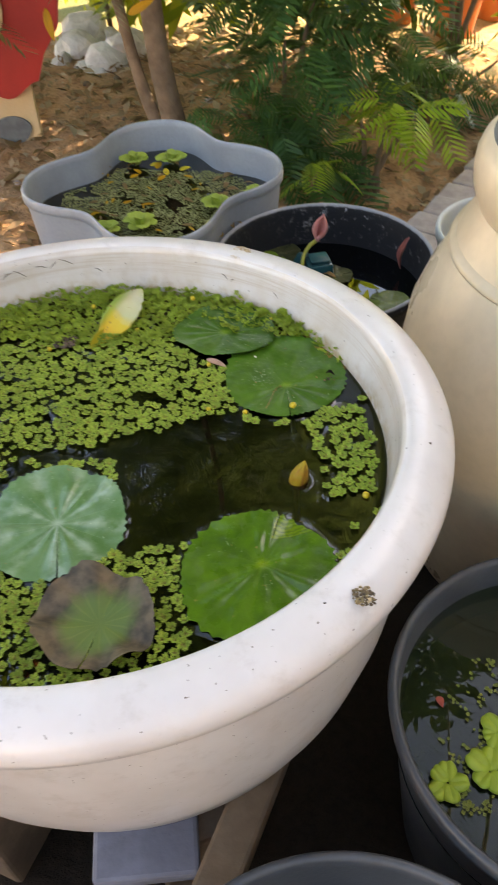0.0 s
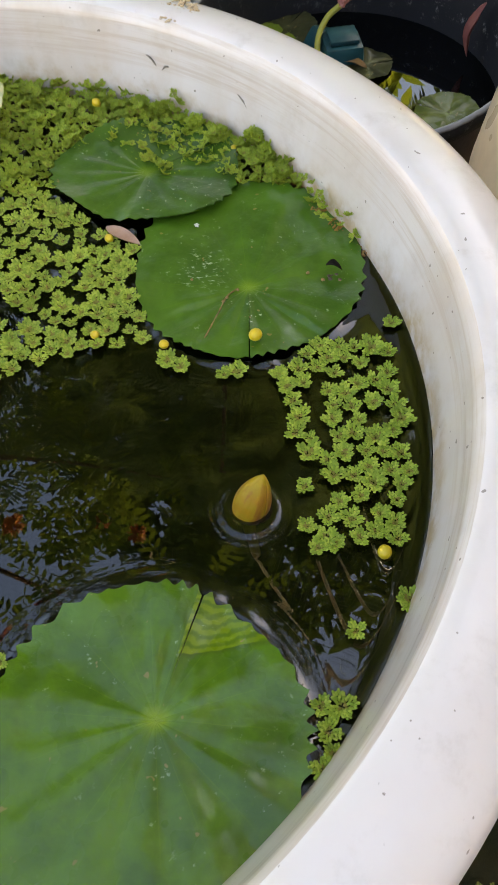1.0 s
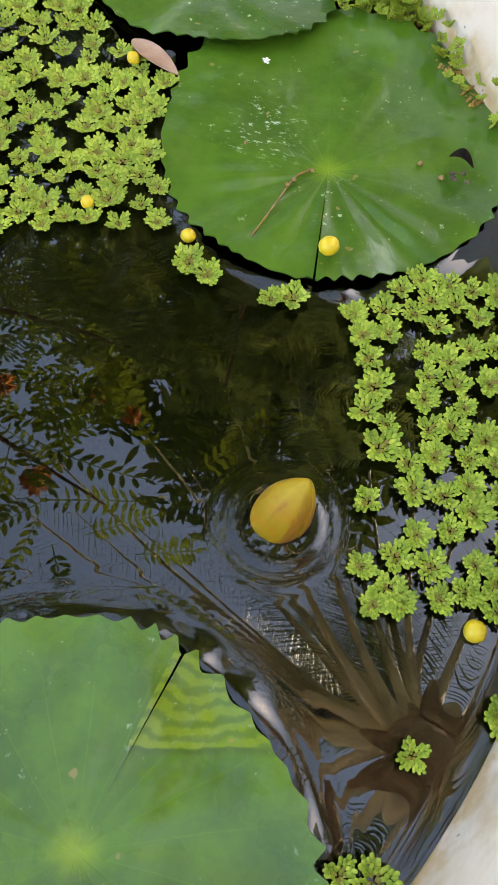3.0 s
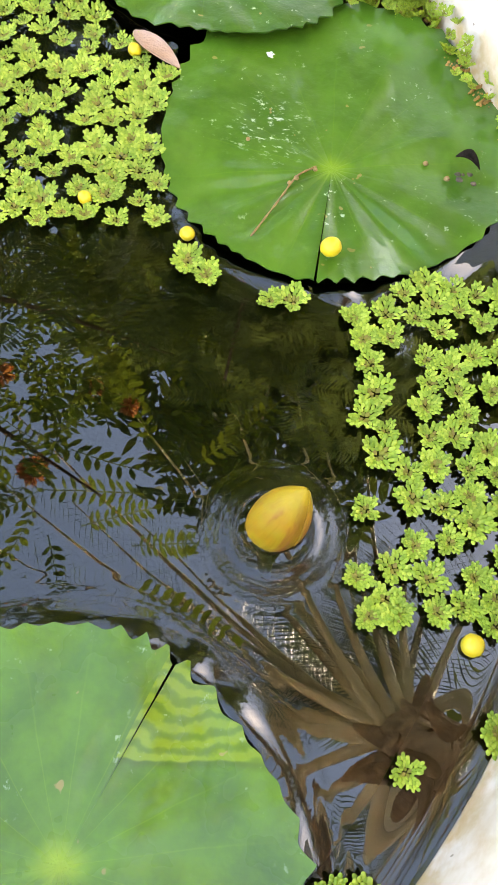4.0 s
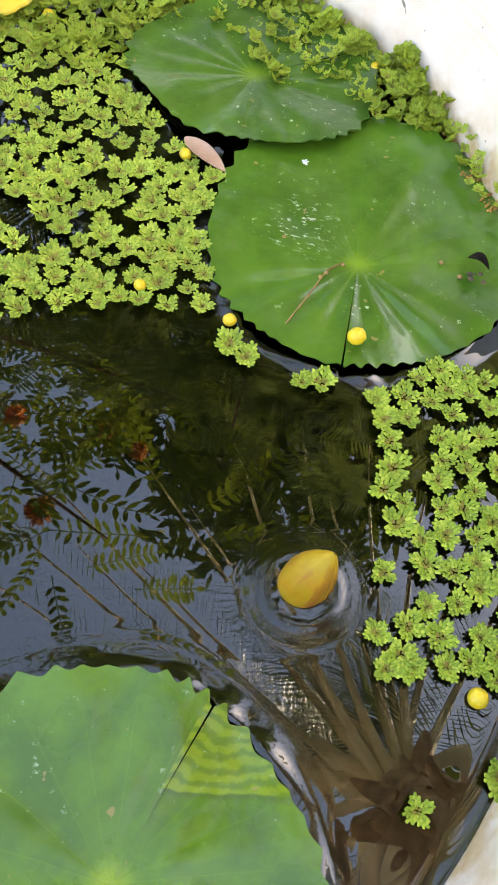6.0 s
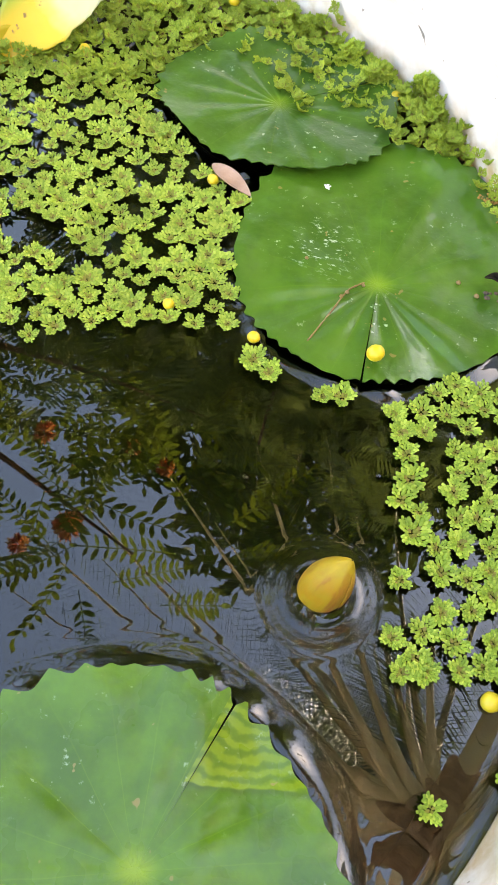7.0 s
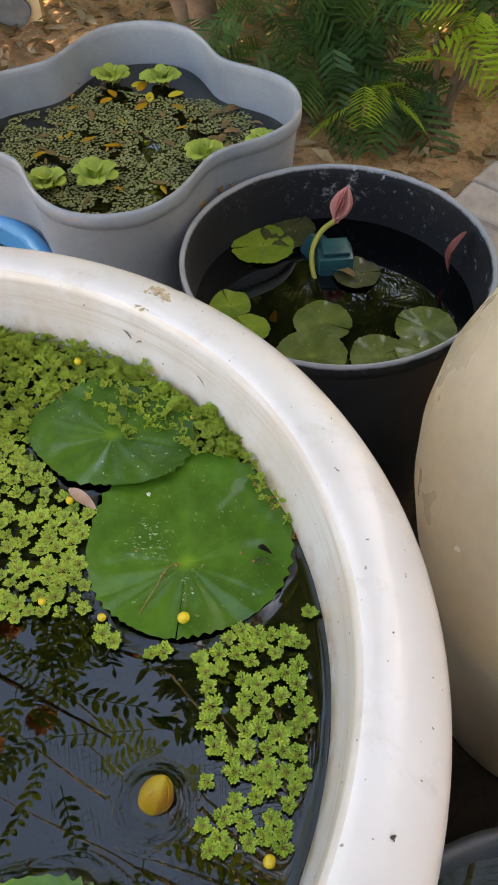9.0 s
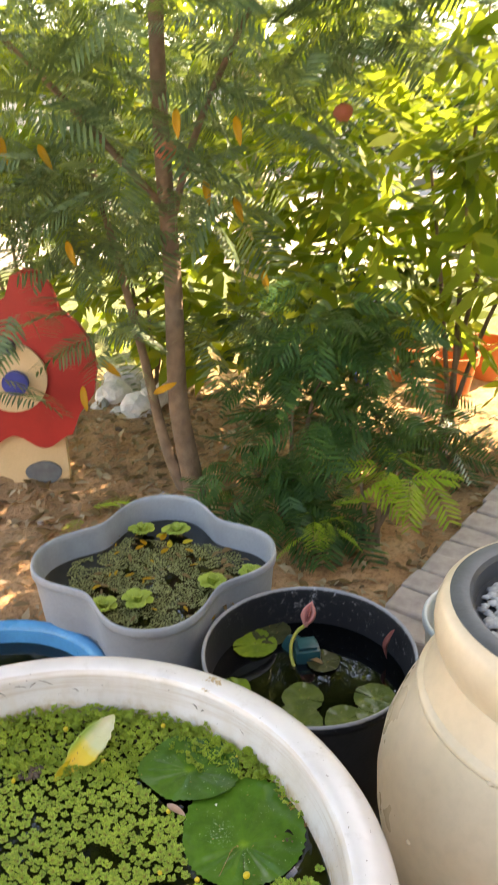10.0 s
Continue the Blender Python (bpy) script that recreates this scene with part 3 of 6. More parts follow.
def pad(name, at, r, sinus, material, label, offset=(0.0, 0.0), lift=0.0022, wave=0.0009, teeth=46, squash=1.0, sx_dir=0.0, gap=2.0, dip=0.0, seed=1, group="lily pads on the pond", cup=0.0, scallop=0.030, fold=0.0, rib=0.0):
    """A lily pad. at: the stalk; sinus: degrees at which the slit opens; offset: from the stalk to the blade's middle."""
    rnd = random.Random(seed)
    phases = [rnd.uniform(0, 6.28) for _ in range(4)]
    bm = bmesh.new()
    n, rings = 360, 20
    ca, sa = math.cos(radians(sx_dir)), math.sin(radians(sx_dir))
    rows = []
    for j in range(rings + 1):
        u = j / rings
        slit = radians(gap) * (max(0.05, u - 0.32) / 0.68 if fold else 0.4 + 0.6 * u)
        row = []
        for i in range(n + 1):
            f = i / n
            a = radians(sinus) + slit / 2 + f * (2 * math.pi - slit)
            dx, dy = math.cos(a), math.sin(a)
            ox, oy = offset
            b = dx * ox + dy * oy
            reach = b + math.sqrt(max(b * b - ox * ox - oy * oy + r * r, 1e-8))
            edge = 1 + 0.018 * math.sin(3 * a + phases[0]) + 0.014 * math.sin(5 * a + phases[1])
            tooth = (1 - abs(math.sin(a * teeth / 2 + 0.9 * math.sin(4 * a + phases[1]) + 0.6 * math.sin(9 * a)))) ** 0.8 * (1 + 0.7 * math.sin(5 * a + phases[0]))
            edge *= 1 + scallop * (tooth - 0.35) * u ** 12
            px, py = dx * reach * u * edge, dy * reach * u * edge
            qx, qy = ca * px + sa * py, (-sa * px + ca * py) * squash
            px, py = ca * qx - sa * qy, sa * qx + ca * qy
            z = lift * (0.45 + 0.55 * u) + cup * u ** 3
            z += wave * u ** 2 * (math.sin(4 * a + phases[2]) + 0.8 * math.sin(7 * a + phases[3])) + (0.0024 * noise.noise(Vector((px * 30, py * 30, seed))) + 0.0007 * noise.noise(Vector((px * 90, py * 90, seed)))) * u + 0.00075 * (r / 0.069) ** 3 * math.cos(11 * a + 2 * math.sin(3 * a + phases[0])) * u ** 2 * (1.1 - u) * 3
            if dip:
                z -= dip * max(0.0, 1 - (1 - f) / 0.13) ** 0.6 * max(0.0, u - 0.3) ** 0.8
            z += (0.0010 if dip else 0.0008) * math.exp(-((f if dip else min(f, 1 - f)) / 0.03) ** 2) * u
            if fold:
                near, far = 2 * math.pi * f * u * r, 2 * math.pi * (1 - f) * u * r
                z += fold * (near / 0.0105 if near < 0.0105 else max(0.0, 1 - (near - 0.0105) / 0.022)) * min(1.0, max(0.0, (u - 0.15) / 0.25))
                z += 0.0018 * math.exp(-((far - 0.015) / 0.011) ** 2) * min(1.0, u / 0.25) * max(0.0, 1 - (u / 0.72) ** 4)
            z += rib * math.cos(a * 13 + 1.2 * math.sin(2 * a + phases[3])) * math.sin(math.pi * min(1.0, 0.12 + u)) * u
            row.append(bm.verts.new((px, py, z)))
        rows.append(row)
    for a, b in zip(rows, rows[1:]):
        for i in range(n):
            if a is rows[0]:
                bm.faces.new((a[i], b[i], b[i + 1]))
            else:
                bm.faces.new((a[i], b[i], b[i + 1], a[i + 1]))
    bmesh.ops.remove_doubles(bm, verts=rows[0], dist=1e-5)
    bmesh.ops.recalc_face_normals(bm, faces=bm.faces)
    if sum(f.normal.z for f in bm.faces) < 0:
        bmesh.ops.reverse_faces(bm, faces=bm.faces)
    top = bm.faces[:]
    down = bmesh.ops.extrude_face_region(bm, geom=top)
    for v in (g for g in down["geom"] if isinstance(g, bmesh.types.BMVert)):
        v.co.z += 0.0006
    ob = thing(name, label, "lily pad", at, group=group)
    part("blade", bm, material, ob, crisp=40)
    deep = min(0.09, at[2] - 0.3)
    part("stalk", tube([(0, 0, lift * 0.4), (0.004, 0.006, -deep * 0.4), (0.012, 0.004, -deep)], [0.003, 0.0032, 0.0035], 7), STALK, ob, "brownish-green stalk")
    return ob


W0 = WATER_Z
pad("lily_pad", (0.201, 0.106, W0), 0.0685, -85, PAD_DUSTY, "round dark green lily pad with scalloped edge and pale dust", (-0.002, 0.018), sx_dir=0, squash=1.04, seed=3, gap=1.0, rib=0.00055)
pad("lily_pad", (0.128, 0.200, W0 + 0.002), 0.061, 40, PAD_GREEN, "dark green lily pad half covered by water fern", (0.0, 0.003), lift=0.006, squash=0.80, seed=5, rib=0.0006)
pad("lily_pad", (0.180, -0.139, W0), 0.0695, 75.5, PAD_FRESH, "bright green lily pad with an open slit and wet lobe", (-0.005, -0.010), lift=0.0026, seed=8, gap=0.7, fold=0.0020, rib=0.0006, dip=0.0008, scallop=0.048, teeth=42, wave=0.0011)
pad("lily_pad", (-0.015, -0.093, W0), 0.069, -78, PAD_DULL, "bluish-green lily pad with pale sheen painted along its veins", (-0.004, 0.003), lift=0.0035, seed=11, wave=0.002, gap=1.5, rib=0.0012)

far_pad = bpy.data.objects["lily_pad"]
SCAR = plain("leaf_scar", (0.20, 0.10, 0.03), (0.34, 0.22, 0.09), 120.0, 0.7, 0.3, 500.0)
scar = curve_points([(-0.006, -0.001, 0.0024), (-0.012, -0.008, 0.0025), (-0.016, -0.021, 0.0026), (-0.022, -0.040, 0.0028)], 18)
part("scar", tube(scar, [0.0002 + 0.0003 * abs(math.sin(i * 1.7)) for i in range(18)], 5), SCAR, far_pad, "brown crack in the blade")
for sx, sy, sr in ((-0.012, -0.009, 0.0011), (-0.014, -0.012, 0.0009), (-0.006, -0.003, 0.0009), (0.034, 0.012, 0.0012), (0.043, 0.007, 0.0013), (-0.034, 0.004, 0.0010)):
    part("scar", lathe([(0.0002, 0.0006), (sr * 0.6, 0.0005), (sr, -0.0004)], 7), SCAR, far_pad, "small tan scar", at=pose(sx, sy, 0.0030))


# ---- floating water fern ----
def fern_unit(seed):
    """One rosette of water fern, about 14 mm across: fan-shaped lobes of small leaflets that overlap like scales and rise to a frilled edge."""
    rnd = random.Random(seed)
    verts, faces, old = [], [], []

    def leaflet(x, y, z, long, wide, a, rise):
        k = len(verts)
        c, s = math.cos(a), math.sin(a)
        for u, v, w in ((0.1, 0, 0.85), (-1, 0, -0.3), (-0.3, 0.9, -0.25), (0.6, 0.8, -0.1), (1, 0, 0.1), (0.6, -0.8, -0.1), (-0.3, -0.9, -0.25)):
            verts.append((x + long * u * c - wide * v * s, y + long * u * s + wide * v * c, z + long * (w + rise * u)))
        faces.extend((k, k + 1 + i, k + 1 + (i + 1) % 6) for i in range(6))

    lobes = rnd.randint(4, 6)
    turn = rnd.uniform(0, 6.28)
    for i in range(lobes):
        a = turn + 2 * math.pi * i / lobes + rnd.uniform(-0.2, 0.2)
        size = rnd.uniform(0.82, 1.12)
        spread_angle = min(0.66, 2.75 / lobes) * rnd.uniform(0.85, 1.1)
        for row, (d, count) in enumerate(((0.0011, 1), (0.0023, 3), (0.0035, 4), (0.0047, 5), (0.0057, 4))):
            for k in range(count):
                f = (2 * k / (count - 1) - 1) if count > 1 else 0.0
                c = a + f * spread_angle * (1.0 - 0.06 * row) + rnd.uniform(-0.05, 0.05)
                e = size * (d - 0.0009 * f * f * row / 3 + rnd.uniform(-0.0002, 0.0002))
                leaflet(e * math.cos(c), e * math.sin(c), 0.0006 + 0.00046 * row + 0.0006 * (1 - f * f) * (row > 1) + rnd.uniform(-0.0002, 0.0003), rnd.uniform(0.00080, 0.00100) * size, rnd.uniform(0.00068, 0.00084) * size, c + f * 0.6, rnd.uniform(0.1, 0.5))
                old += [1 if row == 0 or (row == 1 and rnd.random() < 0.25) else 0] * 6
    return np.array(verts, np.float32), np.array(faces, np.int32), np.array(old, np.int32)


FERN_UNITS = [fern_unit(s) for s in range(10)]
FERNS = [u[:2] for u in FERN_UNITS]


def ferns(name, mats, fresh, old):
    """One mesh of many rosettes: fresh tips and older hearts."""
    use = [(u, m) for u, m in zip(FERN_UNITS, mats) if m]
    v, f = joined([spread(u[:2], m) for u, m in use])
    return soup(name, v, f, fresh, smooth=True, slots=(old, np.concatenate([np.tile(u[2], len(m)) for u, m in use])))

PAD_DISCS = [((0.199, 0.124), 0.0675, 0.0725), ((0.128, 0.197), 0.058, 0.047), ((0.175, -0.149), 0.070, 0.070), ((-0.019, -0.09), 0.069, 0.069)]


def in_pad(x, y, grow=0.0):
    return any(((x - c[0]) / (rx + grow)) ** 2 + ((y - c[1]) / (ry + grow)) ** 2 < 1 for c, rx, ry in PAD_DISCS)


def in_pond(x, y, margin=0.004):
    return (x / (0.302 - margin)) ** 2 + (y / (0.302 * SY - margin)) ** 2 < 1


def front_line(x):
    """Where the mat of fern ends towards the open water."""
    return float(np.interp(x, [-0.3, -0.10, -0.05, 0.0, 0.045, 0.06, 0.09, 0.12, 0.15, 0.2, 0.21, 0.30], [-0.02, 0.0, 0.008, 0.012, 0.034, 0.030, 0.050, 0.056, 0.066, 0.064, 0.17, 0.20]))


def fern_place(x, y, rnd):
    if not in_pond(x, y):
        return False
    if in_pad(x, y, 0.003):
        back = ((x - 0.128) / 0.058) ** 2 + ((y - 0.197) / 0.047) ** 2 < 1 and (y > 0.222 - 0.25 * abs(x - 0.15) and x > 0.12)
        return back and not ((x - 0.199) / 0.0675) ** 2 + ((y - 0.124) / 0.0725) ** 2 < 1
    if (x - 0.128) ** 2 + (y - 0.147) ** 2 < 0.013 ** 2 or (x - 0.068) ** 2 + (y - 0.077) ** 2 < 0.010 ** 2:
        return False
    gaps = noise.noise(Vector((x * 28, y * 28, 7))) + 0.55 * noise.noise(Vector((x * 70, y * 70, 2)))
    if y > front_line(x):
        return gaps < 0.50 + 0.9 * max(0.0, y - 0.16) + 0.6 * max(0.0, y - front_line(x) - 0.03)
    low = y < -0.128 + 0.25 * max(0.0, x - 0.06) and x < 0.118
    if low:
        return gaps < 0.45
    return x < -0.075 + 0.3 * min(0.0, y) and y < 0.0 and gaps < 0.22 or (-0.06 < x < 0.03 and -0.045 < y < -0.012 and gaps < 0.05)


def scatter(test, box, gap, tries, seed):
    rnd = random.Random(seed)
    grid, out = {}, []
    for _ in range(tries):
        x, y = rnd.uniform(box[0], box[1]), rnd.uniform(box[2], box[3])
        if not test(x, y, rnd):
            continue
        k = (int(x // gap), int(y // gap))
        if any((x - p) ** 2 + (y - q) ** 2 < gap * gap for i in (-1, 0, 1) for j in (-1, 0, 1) for p, q in grid.get((k[0] + i, k[1] + j), ())):
            continue
        grid.setdefault(k, []).append((x, y))
        out.append((x, y))
    return out


def fern_mats(points, seed, z=WATER_Z, grow=1.0):
    rnd = random.Random(seed)
    mats = [[] for _ in FERNS]
    for x, y in points:
        s = rnd.uniform(0.72, 1.22) * grow
        m = pose(x, y, z + rnd.uniform(-0.0004, 0.0012), rnd.uniform(-9, 9), rnd.uniform(-9, 9), rnd.uniform(0, 360)) @ Matrix.Diagonal((s, s, s, 1))
        mats[rnd.randrange(len(FERNS))].append(np.array(m))
    return mats


def bank_line(x):
    return 0.205 + 0.02 * noise.noise(Vector((x * 20, 0, 4)))


def bank_place(x, y, rnd):
    if not in_pond(x, y - POT_Y, -0.001) or y < bank_line(x) - 0.02 * rnd.random():
        return False
    on_far = ((x - 0.199) / 0.066) ** 2 + ((y - 0.124) / 0.071) ** 2 < 1
    on_half = ((x - 0.128) / 0.060) ** 2 + ((y - 0.203) / 0.050) ** 2 < 1
    cover = y > float(np.interp(x, [0.07, 0.10, 0.125, 0.14, 0.165, 0.19], [0.230, 0.226, 0.214, 0.201, 0.207, 0.192])) + 0.010 * noise.noise(Vector((x * 60, y * 60, 0)))
    return not on_far and (not on_half or cover)


def edge_place(x, y, rnd):
    """A thin fringe along the wall beyond the far pad."""
    e = math.hypot(x / 0.302, (y - POT_Y) / (0.302 * SY))
    return 0.97 < e < 1.0 and x > 0.15 and 0.145 < y < 0.235 and rnd.random() < 0.5


mat_points = scatter(fern_place, (-0.31, 0.31, -0.30, 0.30), 0.0086, 300000, 21)
open_points = [p for p in mat_points if p[1] < bank_line(p[0])]
back_points = scatter(bank_place, (-0.31, 0.31, 0.17, 0.30), 0.0037, 150000, 22) + scatter(edge_place, (0.15, 0.31, 0.10, 0.24), 0.007, 6000, 23)
mats = fern_mats(open_points, 5)
tagged(ferns("water_fern_mat", mats, AZOLLA, AZOLLA_OLD), "light green floating water fern rosettes crowding the pond", "water fern", kind="stuff")


TUFTS = [(0.197, 0.219, 0.020), (0.204, 0.212, 0.012), (0.172, 0.231, 0.012), (0.155, 0.243, 0.011), (0.128, 0.258, 0.010), (0.086, 0.268, 0.009), (0.215, 0.200, 0.009), (0.04, 0.272, 0.008), (-0.03, 0.27, 0.009)]


def lifted_mats(points, seed):
    """Ferns that pile up in mossy heads and stand against the back wall."""
    rnd = random.Random(seed)
    mats = [[] for _ in FERNS]
    places = []
    for x, y in points:
        e = (x / 0.302) ** 2 + (y / (0.302 * SY)) ** 2
        z = 0.003 + 0.013 * max(0.0, noise.noise(Vector((x * 75, y * 75, 3))) + 0.1) + 0.020 * max(0.0, e - 0.78) * rnd.uniform(0.3, 1.5)
        places += [(x + rnd.uniform(-0.003, 0.003), y + rnd.uniform(-0.003, 0.003), z * f) for f in ((0.4, 1.0) if z > 0.006 else (1.0,))]
    for x, y, tall in TUFTS:
        for k in range(46):
            u = rnd.random()
            a, d = rnd.uniform(0, 6.28), (0.0085 - 0.005 * u) * math.sqrt(rnd.random())
            places.append((x + d * math.cos(a), y + d * math.sin(a), 0.003 + tall * u))
    for x, y, z in places:
        s = rnd.uniform(0.42, 0.72)
        m = pose(x, y, WATER_Z + z, rnd.uniform(-15, 55), rnd.uniform(-32, 32), rnd.uniform(0, 360)) @ Matrix.Diagonal((s, s, s * 1.3, 1))
        mats[rnd.randrange(len(FERNS))].append(np.array(m))
    return mats


mats = lifted_mats(back_points, 6)
tagged(ferns("water_fern_bank", mats, AZOLLA_DEEP, AZOLLA_OLD), "deeper green water fern piled against the pot wall", "water fern", kind="stuff")


def right_patch(x, y, rnd):
    left = float(np.interp(y, [-0.062, -0.045, -0.02, 0.02, 0.045, 0.075], [0.243, 0.240, 0.238, 0.230, 0.222, 0.248]))
    right = 0.302 * math.sqrt(max(0.0, 1 - (y / (0.302 * SY)) ** 2)) - 0.012
    return left < x < min(right, 0.288) and -0.050 < y < 0.066 and not in_pad(x, y, 0.002) and noise.noise(Vector((x * 60, y * 60, 5))) < 0.15


patch = scatter(right_patch, (0.21, 0.30, -0.07, 0.08), 0.0084, 12000, 33)
patch += [(0.264, -0.095), (0.288, -0.079), (0.249, -0.129), (0.258, -0.128), (0.253, -0.138), (0.255, -0.147), (0.251, -0.154), (0.246, -0.056), (0.254, -0.053), (0.277, -0.047), (0.222, 0.044), (0.283, 0.083), (0.290, -0.012), (0.160, 0.051), (0.168, 0.047), (0.192, 0.043), (0.200, 0.045)]
fern_meshes = []
for v, f, old_face in FERN_UNITS:
    me = bpy.data.meshes.new("water_fern")
    me.from_pydata(v.tolist(), [], f.tolist())
    me.materials.append(AZOLLA)
    me.materials.append(AZOLLA_OLD)
    me.polygons.foreach_set("material_index", old_face)
    me.polygons.foreach_set("use_smooth", [True] * len(f))
    fern_meshes.append(me)
rnd = random.Random(4)
for x, y in patch:
    ob = new("water_fern", rnd.choice(fern_meshes))
    s = rnd.uniform(0.8, 1.25)
    ob.matrix_world = pose(x, y, WATER_Z + 0.0003, 0, 0, rnd.uniform(0, 360)) @ Matrix.Diagonal((s, s, s, 1))
    tagged(ob, "single light green floating water fern rosette", "water fern", "loose water ferns")


# ---- bud, fruits and fallen bits on the pond ----
def sepal_mesh(length, r, turn, wide=62):
    """One of the sepals that close over a bud: a thick curved blade from base to tip."""
    bm = bmesh.new()
    rows = []
    n, m = 14, 10
    for i in range(n + 1):
        u = i / n
        rad = r * (0.62 + 0.38 * math.sin(math.pi * min(1.0, 0.15 + 0.75 * u))) * (1 - u ** 2.3) ** 0.80 + 0.0004
        half = radians(wide) * (0.80 + 0.35 * math.sin(math.pi * u))
        row = []
        for k in range(m + 1):
            f = 2 * k / m - 1
            a = turn + half * f
            rr = rad * (1.0 + 0.05 * (1 - f * f) - 0.02 * f)
            row.append(bm.verts.new((rr * math.cos(a), rr * math.sin(a), length * u)))
        rows.append(row)
    for a, b in zip(rows, rows[1:]):
        for k in range(m):
            bm.faces.new((a[k], a[k + 1], b[k + 1], b[k]))
    made = bmesh.ops.extrude_face_region(bm, geom=bm.faces[:])
    for v in (g for g in made["geom"] if isinstance(g, bmesh.types.BMVert)):
        v.co.x, v.co.y = v.co.x * 0.93, v.co.y * 0.93
    bmesh.ops.recalc_face_normals(bm, faces=bm.faces)
    return bm


def bud_material():
    n = Nodes("bud_sepal")
    streak = n.noise(140.0, 3.0, stretch=(1, 1, 0.12))
    xyz = n.add("ShaderNodeSeparateXYZ", Vector=n.coord.outputs["Object"])
    col = n.ramp(n.noise(70.0, 3.0), [(0.3, (0.34, 0.15, 0.005)), (0.5, (0.31, 0.19, 0.008)), (0.7, (0.24, 0.07, 0.005))])
    col = n.mix(n.math("MULTIPLY", n.grey(streak, 0.46, 0.62), 0.7), col, (0.22, 0.055, 0.012))
    col = n.mix(n.math("MULTIPLY", n.grey(xyz.outputs[2], 0.012, 0.034), 0.45), col, (0.42, 0.32, 0.02))
    return n.done(Base_Color=col, Roughness=0.5, Specular_IOR_Level=0.3, Normal=n.bump(streak, 0.6, 0.0015))


BUD = bud_material()
bud = thing("lily_bud", "closed yellow-orange lily bud standing out of the water", "bud", (0.2105, -0.037, WATER_Z - 0.006))
bud.matrix_world = bud.matrix_world @ Matrix.Diagonal((0.88, 0.88, 0.95, 1))
for i in range(4):
    part("sepal", sepal_mesh(0.0310, 0.0106 - 0.0002 * i, radians(90 * i + 25)), BUD, bud, at=pose(0, 0, 0, -17, 19, 0))
part("stalk", tube([(0.003, 0.004, -0.06), (0.001, 0.002, -0.03), (0, 0, 0.003)], [0.003, 0.0032, 0.005], 10), BUD, bud)

berry = bmesh.new()
bmesh.ops.create_uvsphere(berry, u_segments=14, v_segments=9, radius=0.0032)
for v in berry.verts:
    v.co *= 1 + 0.12 * noise.noise(v.co * 300)
berry_mesh = bpy.data.meshes.new("fruit")
berry.to_mesh(berry_mesh)
berry.free()
berry_mesh.materials.append(YELLOW)
berry_mesh.polygons.foreach_set("use_smooth", [True] * len(berry_mesh.polygons))
for x, y, dz, s in [(0.208, 0.0655, 0.0085, 1.2), (0.157, 0.061, 0.003, 0.9), (0.117, 0.066, 0.003, 0.85), (0.112, 0.142, 0.003, 0.9), (0.084, 0.263, 0.012, 1.0), (-0.041, 0.252, 0.009, 1.0), (0.183, 0.222, 0.008, 0.9), (0.277, -0.0565, 0.0015, 1.1), (0.02, 0.206, 0.006, 0.9), (-0.08, 0.17, 0.006, 0.9)]:
    ob = new("yellow_fruit", berry_mesh)
    ob.matrix_world = pose(x, y, WATER_Z + dz, 20, 0, x * 900) @ Matrix.Diagonal((s, s, s * 0.92, 1))
    tagged(ob, "small round yellow fruit fallen on the pond", "fruit", "fallen yellow fruits")


def blade(length, width, curl=0.0, bend=0.0, n=10, m=6, thick=0.0006, tip=1.0):
    """A single leaf along +x, with thickness."""
    bm = bmesh.new()
    rows = []
    for i in range(n + 1):
        u = i / n
        w = width * (math.sin(math.pi * min(1.0, u ** 0.8 * 0.96 + 0.03)) ** (0.75 * tip)) / 2
        rows.append([bm.verts.new((length * u, w * (2 * j / m - 1), bend * length * math.sin(math.pi * u) + curl * width * (2 * j / m - 1) ** 2 * math.sin(math.pi * u))) for j in range(m + 1)])
    for a, b in zip(rows, rows[1:]):
        for j in range(m):
            bm.faces.new((a[j], b[j], b[j + 1], a[j + 1]))
    bmesh.ops.recalc_face_normals(bm, faces=bm.faces)
    made = bmesh.ops.extrude_face_region(bm, geom=bm.faces[:])
    for v in (g for g in made["geom"] if isinstance(g, bmesh.types.BMVert)):
        v.co.z += thick
    return bm


PINK_DRY = plain("pink_petal", (0.42, 0.26, 0.19), (0.34, 0.19, 0.12), 90.0, 0.6, 0.3, 500.0)
petal = part("fallen_petal", blade(0.027, 0.0085, 0.1, 0.02), PINK_DRY, crisp=40, at=pose(0.109, 0.151, WATER_Z + 0.0035, 0, 0, -31))
tagged(petal, "pinkish-brown dry petal floating between pads", "petal")


def ragged(bm, amount):
    """Frays the margin of a blade."""
    for v in bm.verts:
        f = noise.noise(Vector((v.co.x * 160, 0 if v.co.y > 0 else 9, 0))) + 0.6 * noise.noise(Vector((v.co.x * 420, 3 if v.co.y > 0 else 5, 0)))
        v.co.y += f * amount * min(1.0, abs(v.co.y) / 0.012)
        v.co.z += 0.0015 * noise.noise(v.co * 60)
    return bm


